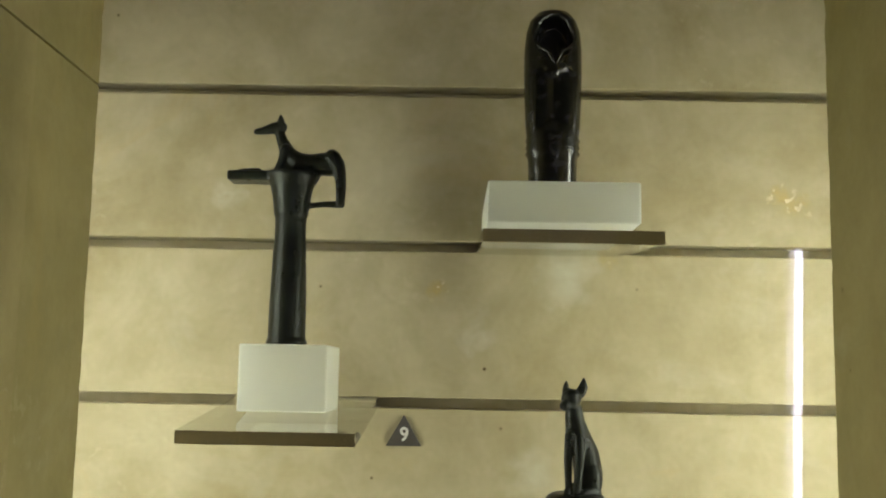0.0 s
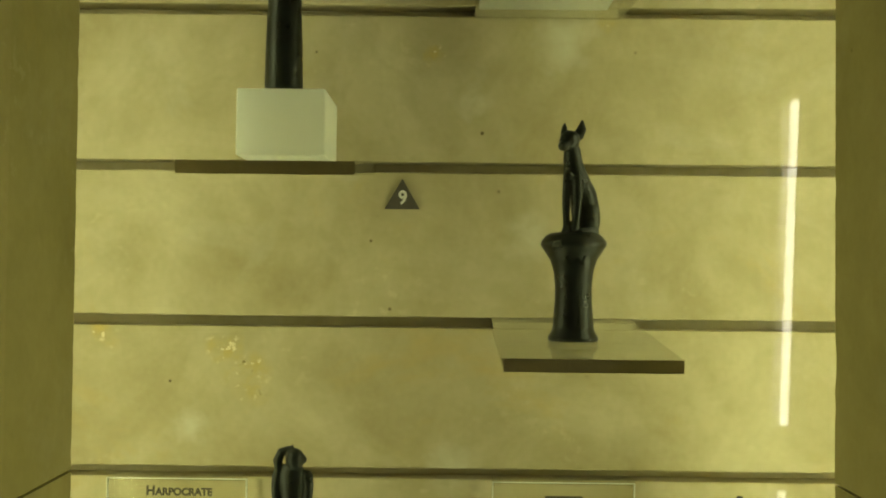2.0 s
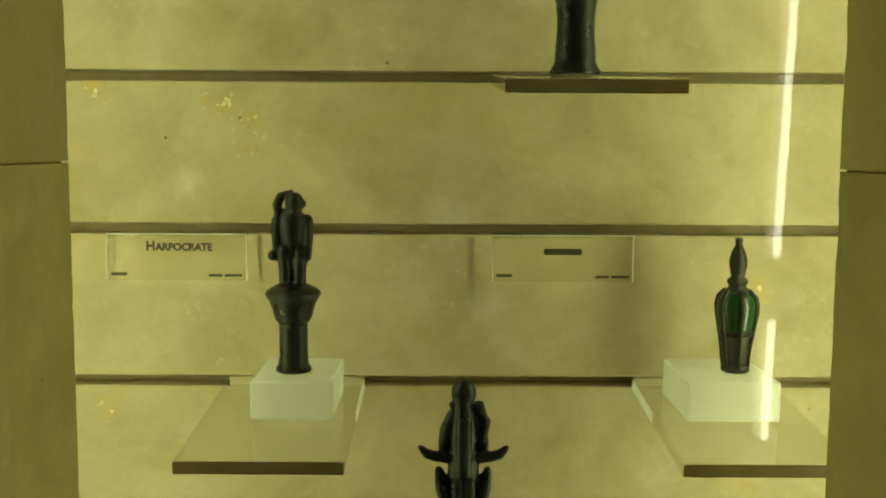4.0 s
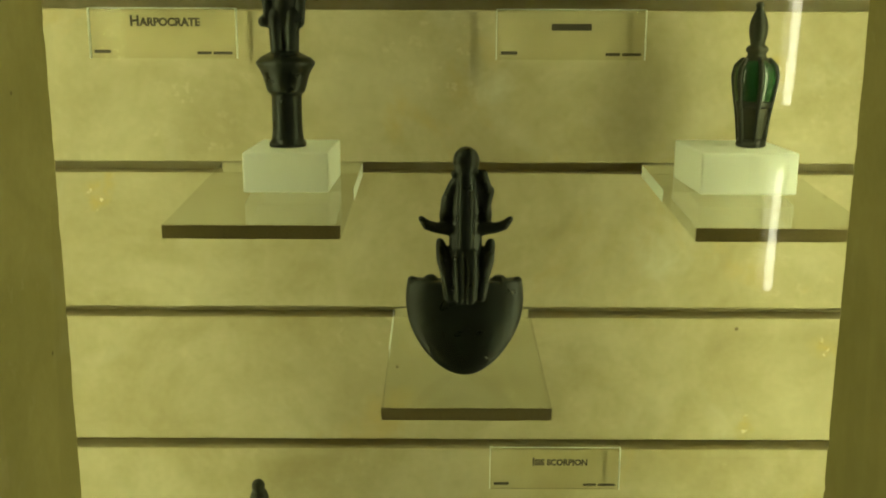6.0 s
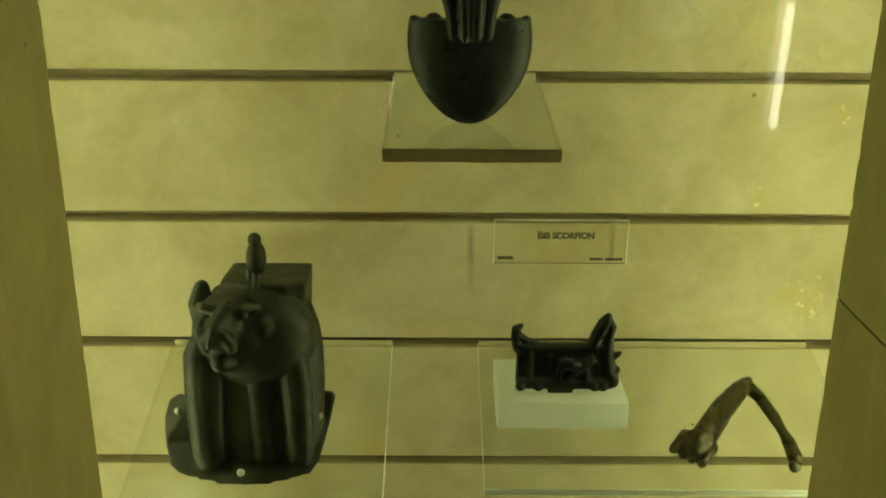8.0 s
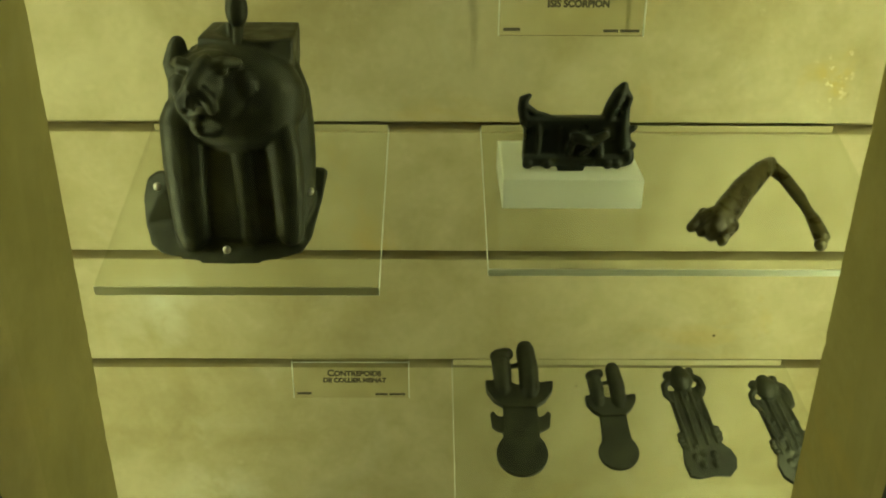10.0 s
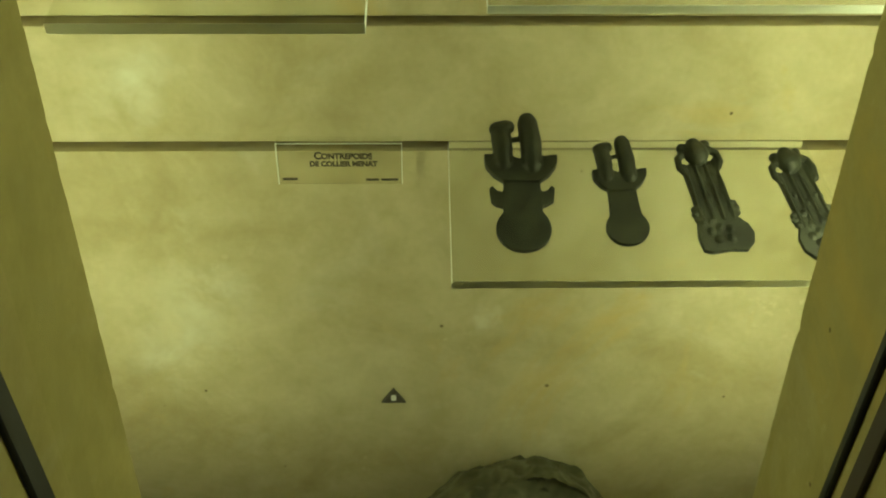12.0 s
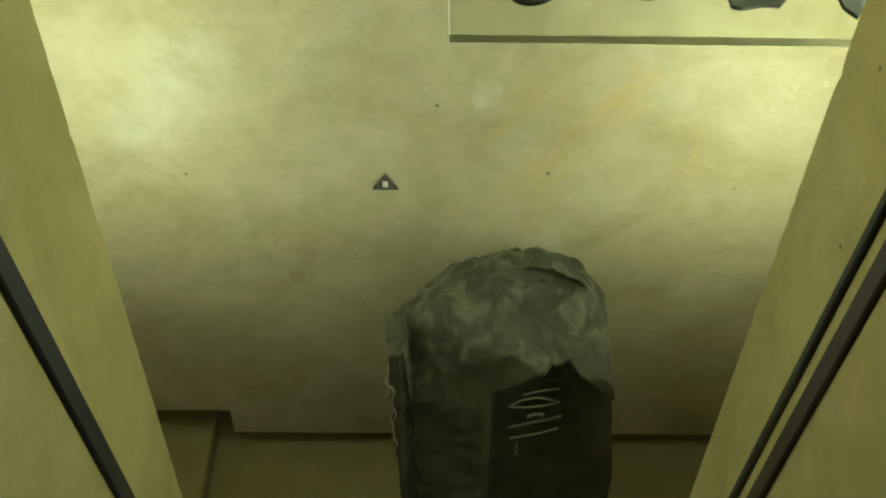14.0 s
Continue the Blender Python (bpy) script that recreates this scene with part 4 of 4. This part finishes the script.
# necklace counterweights: rounded foot, narrow stem, crescent collar, one or two heads
def menat(place, scale, turn, kind, label):
    bm = bmesh.new()
    d = 0.006
    disc = [(0.0255 * math.cos(a), 0.0235 + 0.0235 * math.sin(a)) for a in [math.pi * 2 * i / 28 for i in range(28)]]
    if kind < 2:
        slab_outline(bm, disc, d, 0)
    elif kind == 2:
        slab_outline(bm, [(-0.022, 0.038), (-0.0265, 0.022), (-0.0255, 0.005), (-0.017, 0.001), (0.004, 0.0005), (0.018, -0.003), (0.027, 0.004), (0.031, 0.015), (0.028, 0.026), (0.018, 0.038)], d, 0)
    else:
        slab_outline(bm, [(-0.020, 0.038), (-0.027, 0.025), (-0.0265, 0.011), (-0.017, -0.003), (-0.011, 0.002), (-0.005, 0.012), (0.006, 0.010), (0.022, 0.024), (0.018, 0.038)], d, 0)
    slab_outline(bm, [(-0.0185, 0.035), (0.0185, 0.035), (0.0165, 0.092), (-0.0165, 0.092)], d, 0)
    if kind == 0:
        slab_outline(bm, [(-0.0245, 0.048), (-0.0290, 0.052), (-0.0305, 0.066), (-0.0275, 0.069), (-0.0235, 0.064), (-0.017, 0.062), (-0.017, 0.046)], d, 0.0005)
        slab_outline(bm, [(0.0225, 0.048), (0.017, 0.046), (0.017, 0.062), (0.0235, 0.064), (0.0275, 0.069), (0.0305, 0.066), (0.0290, 0.052)], d, 0.0005)
    if kind < 2:
        broad = 1.1 if kind == 0 else 1.04
        slab_outline(bm, [(x * broad, z) for x, z in [(-0.0315, 0.101), (-0.0305, 0.090), (-0.024, 0.080), (-0.014, 0.072), (0.014, 0.072), (0.024, 0.080), (0.0305, 0.090), (0.0315, 0.101), (0.016, 0.099), (0.0, 0.096), (-0.016, 0.102)]], d + 0.004, -0.003)
        limb(bm, [(-0.0165, 0, 0.092), (-0.017, -0.003, 0.108), (-0.0185, -0.004, 0.122)], [0.0085, 0.0098, 0.0096], 14)
        limb(bm, [(-0.022, -0.005, 0.127), (-0.012, -0.004, 0.130)], [0.0075, 0.0075], 12)
        limb(bm, [(0.010, 0, 0.090), (0.010, -0.003, 0.112), (0.0075, -0.003, 0.136)], [0.0098, 0.0105, 0.0098], 14)
        limb(bm, [(-0.008, 0, 0.118), (0.004, 0, 0.120)], [0.0028, 0.0028], 10)
    else:
        slab_outline(bm, [(-0.0190, 0.030), (0.0190, 0.030), (0.0180, 0.104), (-0.0180, 0.104)], d, -0.0004)
        for x in (-0.0165, -0.0055, 0.0055, 0.0165):
            limb(bm, [(x, -0.001, 0.036), (x, -0.002, 0.070), (x * 0.95, -0.002, 0.104)], [0.0010, 0.0015, 0.0011], 8)
        lumps = random.Random(kind)
        for k in range(16):
            blob(bm, (lumps.uniform(-0.018, 0.018), 0.0, lumps.uniform(0.034, 0.108)), lumps.uniform(0.002, 0.005), 0.0022, lumps.uniform(0.002, 0.006), 10)
        for k, (x, z) in enumerate(((-0.012, 0.024), (-0.002, 0.027), (0.008, 0.023), (-0.007, 0.014), (0.006, 0.013))):
            blob(bm, (x, 0.0005, z), 0.0040 + 0.0006 * (k % 2), 0.0022, 0.0046)
        for s in (-1, 1):
            limb(bm, [(s * 0.011, -0.002, 0.118), (s * 0.0205, -0.002, 0.111), (s * 0.0220, -0.002, 0.100), (s * 0.018, -0.002, 0.093)], [0.0045, 0.0042, 0.0036, 0.0030], 10)
            for k in range(3):
                blob(bm, (s * (0.0205 + 0.0012 * (k % 2)), 0.0015, 0.040 + 0.006 * k), 0.0042, 0.0035, 0.0036)
            blob(bm, (s * 0.012, -0.001, 0.123), 0.0062, 0.006, 0.0058)
        blob(bm, (0, -0.003, 0.114), 0.0135, 0.009, 0.0145)
        blob(bm, (0, -0.003, 0.126), 0.0075, 0.006, 0.006)
        if kind == 3:
            limb(bm, [(0.020, -0.001, 0.088), (0.0235, -0.001, 0.102), (0.0225, -0.001, 0.112)], [0.0045, 0.0042, 0.0026], 10)
    ob = cast(finish("counterweight", bm, BRONZE_GREY, True), 0.001, 2)
    x, y = place
    lean = 62
    ob.matrix_world = pose(x, y, SI(y) + 0.0035, -lean, 0, 0) @ pose(0, 0, 0, 0, turn, 0) @ Matrix.Scale(scale, 4)
    tagged(ob, label, "counterweight", "necklace counterweights")
    if kind == 3:
        return ob
    wedge = finish("wedge_stand", slab_outline(bmesh.new(), [(-0.008, 0), (0.060, 0), (0.060, 0.030)], 0.012, 0), CLEAR)
    wedge.matrix_world = pose(x + 0.006 + 0.05 * math.sin(radians(turn)), y + 0.028, SI(y + 0.028) + 0.0014, 0, 0, 90)
    wedge.visible_shadow = False
    tagged(wedge, "small clear acrylic wedge supporting a counterweight", "stand", "wedge stands")
    return ob


menat((0.0690, 0.470), 0.95, 0, 0, "large dark bronze counterweight with crescent collar and two heads")
menat((0.1605, 0.478), 0.75, -3, 1, "small dark bronze counterweight with two heads")
menat((0.2445, 0.470), 0.86, -11, 2, "dark bronze counterweight with figure in relief")
menat((0.3310, 0.466), 0.82, -15, 3, "broken dark bronze counterweight with figure in relief")

# ---- broken stone monument on the floor of the case ----
nx, ny, nz = 70, 48, 110
D0, D1, B0 = 0.425, 0.578, 0.1267
bm = bmesh.new()


def monument(u, v, w):
    """Round-topped block: the crown falls to the sides and to the front, roughly chipped."""
    y = D0 + (D1 - D0) * v
    d = u - 0.62
    crown = 0.569 - (0.26 * d * d if d < 0 else 1.25 * d ** 3) - 0.24 * (v - 0.50) ** 2
    crown += 0.010 * noise.noise(Vector((u * 5.5, v * 4.5, 1.0))) + 0.008 * noise.noise(Vector((u * 14, v * 11, 5.0))) + 0.004 * noise.noise(Vector((u * 34, v * 26, 9.0)))
    if u < 0.085 and v < 0.4:
        crown = 0.512 + 0.002 * noise.noise(Vector((u * 60, v * 30, 2.0)))
    z = B0 + (crown - B0) * w
    s = max(0.0, min(1.0, (z - 0.27) / 0.25))
    left, right = -0.035 - 0.015 * s, 0.212 - 0.032 * s
    return Vector((left + (right - left) * u, y, z))


grid = {}


def gv(i, j, k):
    if (i, j, k) not in grid:
        grid[i, j, k] = bm.verts.new(monument(i / nx, j / ny, k / nz))
    return grid[i, j, k]


for i in range(nx):
    for k in range(nz):
        bm.faces.new((gv(i, 0, k), gv(i + 1, 0, k), gv(i + 1, 0, k + 1), gv(i, 0, k + 1)))
        bm.faces.new((gv(i + 1, ny, k), gv(i, ny, k), gv(i, ny, k + 1), gv(i + 1, ny, k + 1)))
for j in range(ny):
    for k in range(nz):
        bm.faces.new((gv(0, j + 1, k), gv(0, j, k), gv(0, j, k + 1), gv(0, j + 1, k + 1)))
        bm.faces.new((gv(nx, j, k), gv(nx, j + 1, k), gv(nx, j + 1, k + 1), gv(nx, j, k + 1)))
for i in range(nx):
    for j in range(ny):
        bm.faces.new((gv(i, j, nz), gv(i + 1, j, nz), gv(i + 1, j + 1, nz), gv(i, j + 1, nz)))
        bm.faces.new((gv(i, j + 1, 0), gv(i + 1, j + 1, 0), gv(i + 1, j, 0), gv(i, j, 0)))


def recess(x, z):
    """How far the broken lower right front stands back."""
    edge = 0.481 - 0.9 * max(0.0, x - 0.140) - 0.55 * max(0.0, 0.125 - x) + 0.006 * noise.noise(Vector((x * 90, 0.0, 3.0)))
    return 0.030 * max(0.0, min(1, (edge - z) / 0.010)) * max(0.0, min(1, (x - 0.0565) / 0.008))


def lean(z):
    return 0.10 * (z - 0.05) - 0.03


for v in bm.verts:
    c = v.co
    if c.y < 0.50 and c.z > 0.06:
        k = recess(c.x, c.z)
        c.y += k + (0.0045 * noise.noise(c * 22) + 0.002 * noise.noise(c * 65)) * (0.3 if k > 0.02 else 1)
        brow = 0.512 - 0.045 * max(0.0, min(1.0, (c.x - 0.070) / 0.050))
        c.y += (max(0.0, c.z - brow) * 0.8 + lean(c.z)) * (0.50 - c.y) / 0.075
        if c.x < -0.034 and c.z < 0.515:
            c.y -= 0.007
    if c.x < -0.036:
        c.x += 0.004 * noise.noise(c * 40)


def set_back(c):
    """From the drawing of the block to its place near the back panel."""
    return Vector((1.07 * c[0] + 0.0007, 1.07 * c[1] + 0.0141, 1.07 * c[2] - 0.08996))


for v in bm.verts:
    v.co = set_back(v.co)
    v.co.y = min(v.co.y, WALL - 0.004)
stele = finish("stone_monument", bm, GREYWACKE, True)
tagged(stele, "dark greenish broken stone monument with carved eye, on floor", "stone monument")


def incised(pts, r=0.0014):
    part("incised_line", limb(bmesh.new(), [set_back((x, 0.4475 + 0.62 * lean(z), z)) for x, z in pts], [r] * len(pts), 8), CARVED, stele, "pale worn incised line", True)


CARVED = plain("worn pale stone", (0.25, 0.23, 0.15), 0.7, 0.0, 0.35)
ex, ez = 0.1075, 0.414
incised([(ex - 0.026, ez - 0.010), (ex - 0.012, ez + 0.002), (ex + 0.004, ez + 0.006), (ex + 0.018, ez + 0.002), (ex + 0.028, ez - 0.002)])
incised([(ex - 0.026, ez - 0.010), (ex - 0.008, ez - 0.011), (ex + 0.012, ez - 0.008), (ex + 0.028, ez - 0.002)])
incised([(ex - 0.012, ez + 0.010), (ex + 0.008, ez + 0.017), (ex + 0.026, ez + 0.020)])
incised([(ex - 0.004, ez - 0.026), (ex + 0.004, ez - 0.022), (ex + 0.012, ez - 0.023)], 0.002)
for k in range(12):
    incised([(ex - 0.024 + 0.0048 * k, ez - 0.046 + 0.0016 * k), (ex - 0.021 + 0.0048 * k, ez - 0.043 + 0.0016 * k)], 0.0016)
incised([(ex - 0.022, ez - 0.064), (ex + 0.008, ez - 0.056), (ex + 0.030, ez - 0.046)], 0.0014)
incised([(ex - 0.014, ez - 0.072), (ex - 0.013, ez - 0.092)], 0.0012)
# curled strokes down the narrow edge
for top, foot, x, wave in ((0.500, 0.452, -0.0485, 0.0035), (0.470, 0.420, -0.0445, 0.0028), (0.438, 0.398, -0.0450, 0.0032), (0.400, 0.352, -0.0420, 0.0022)):
    pts = []
    for i in range(9):
        z = top + (foot - top) * i / 8
        pts.append(set_back((x + wave * noise.noise(Vector((top * 50, 2.0, i * 0.42))) * 2.2, 0.4150 + lean(z), z)))
    part("incised_line", limb(bmesh.new(), pts, [0.0006, 0.0012, 0.0016, 0.0013, 0.0008, 0.0013, 0.0016, 0.0011, 0.0006], 8), CARVED, stele, "pale worn incised line", True)
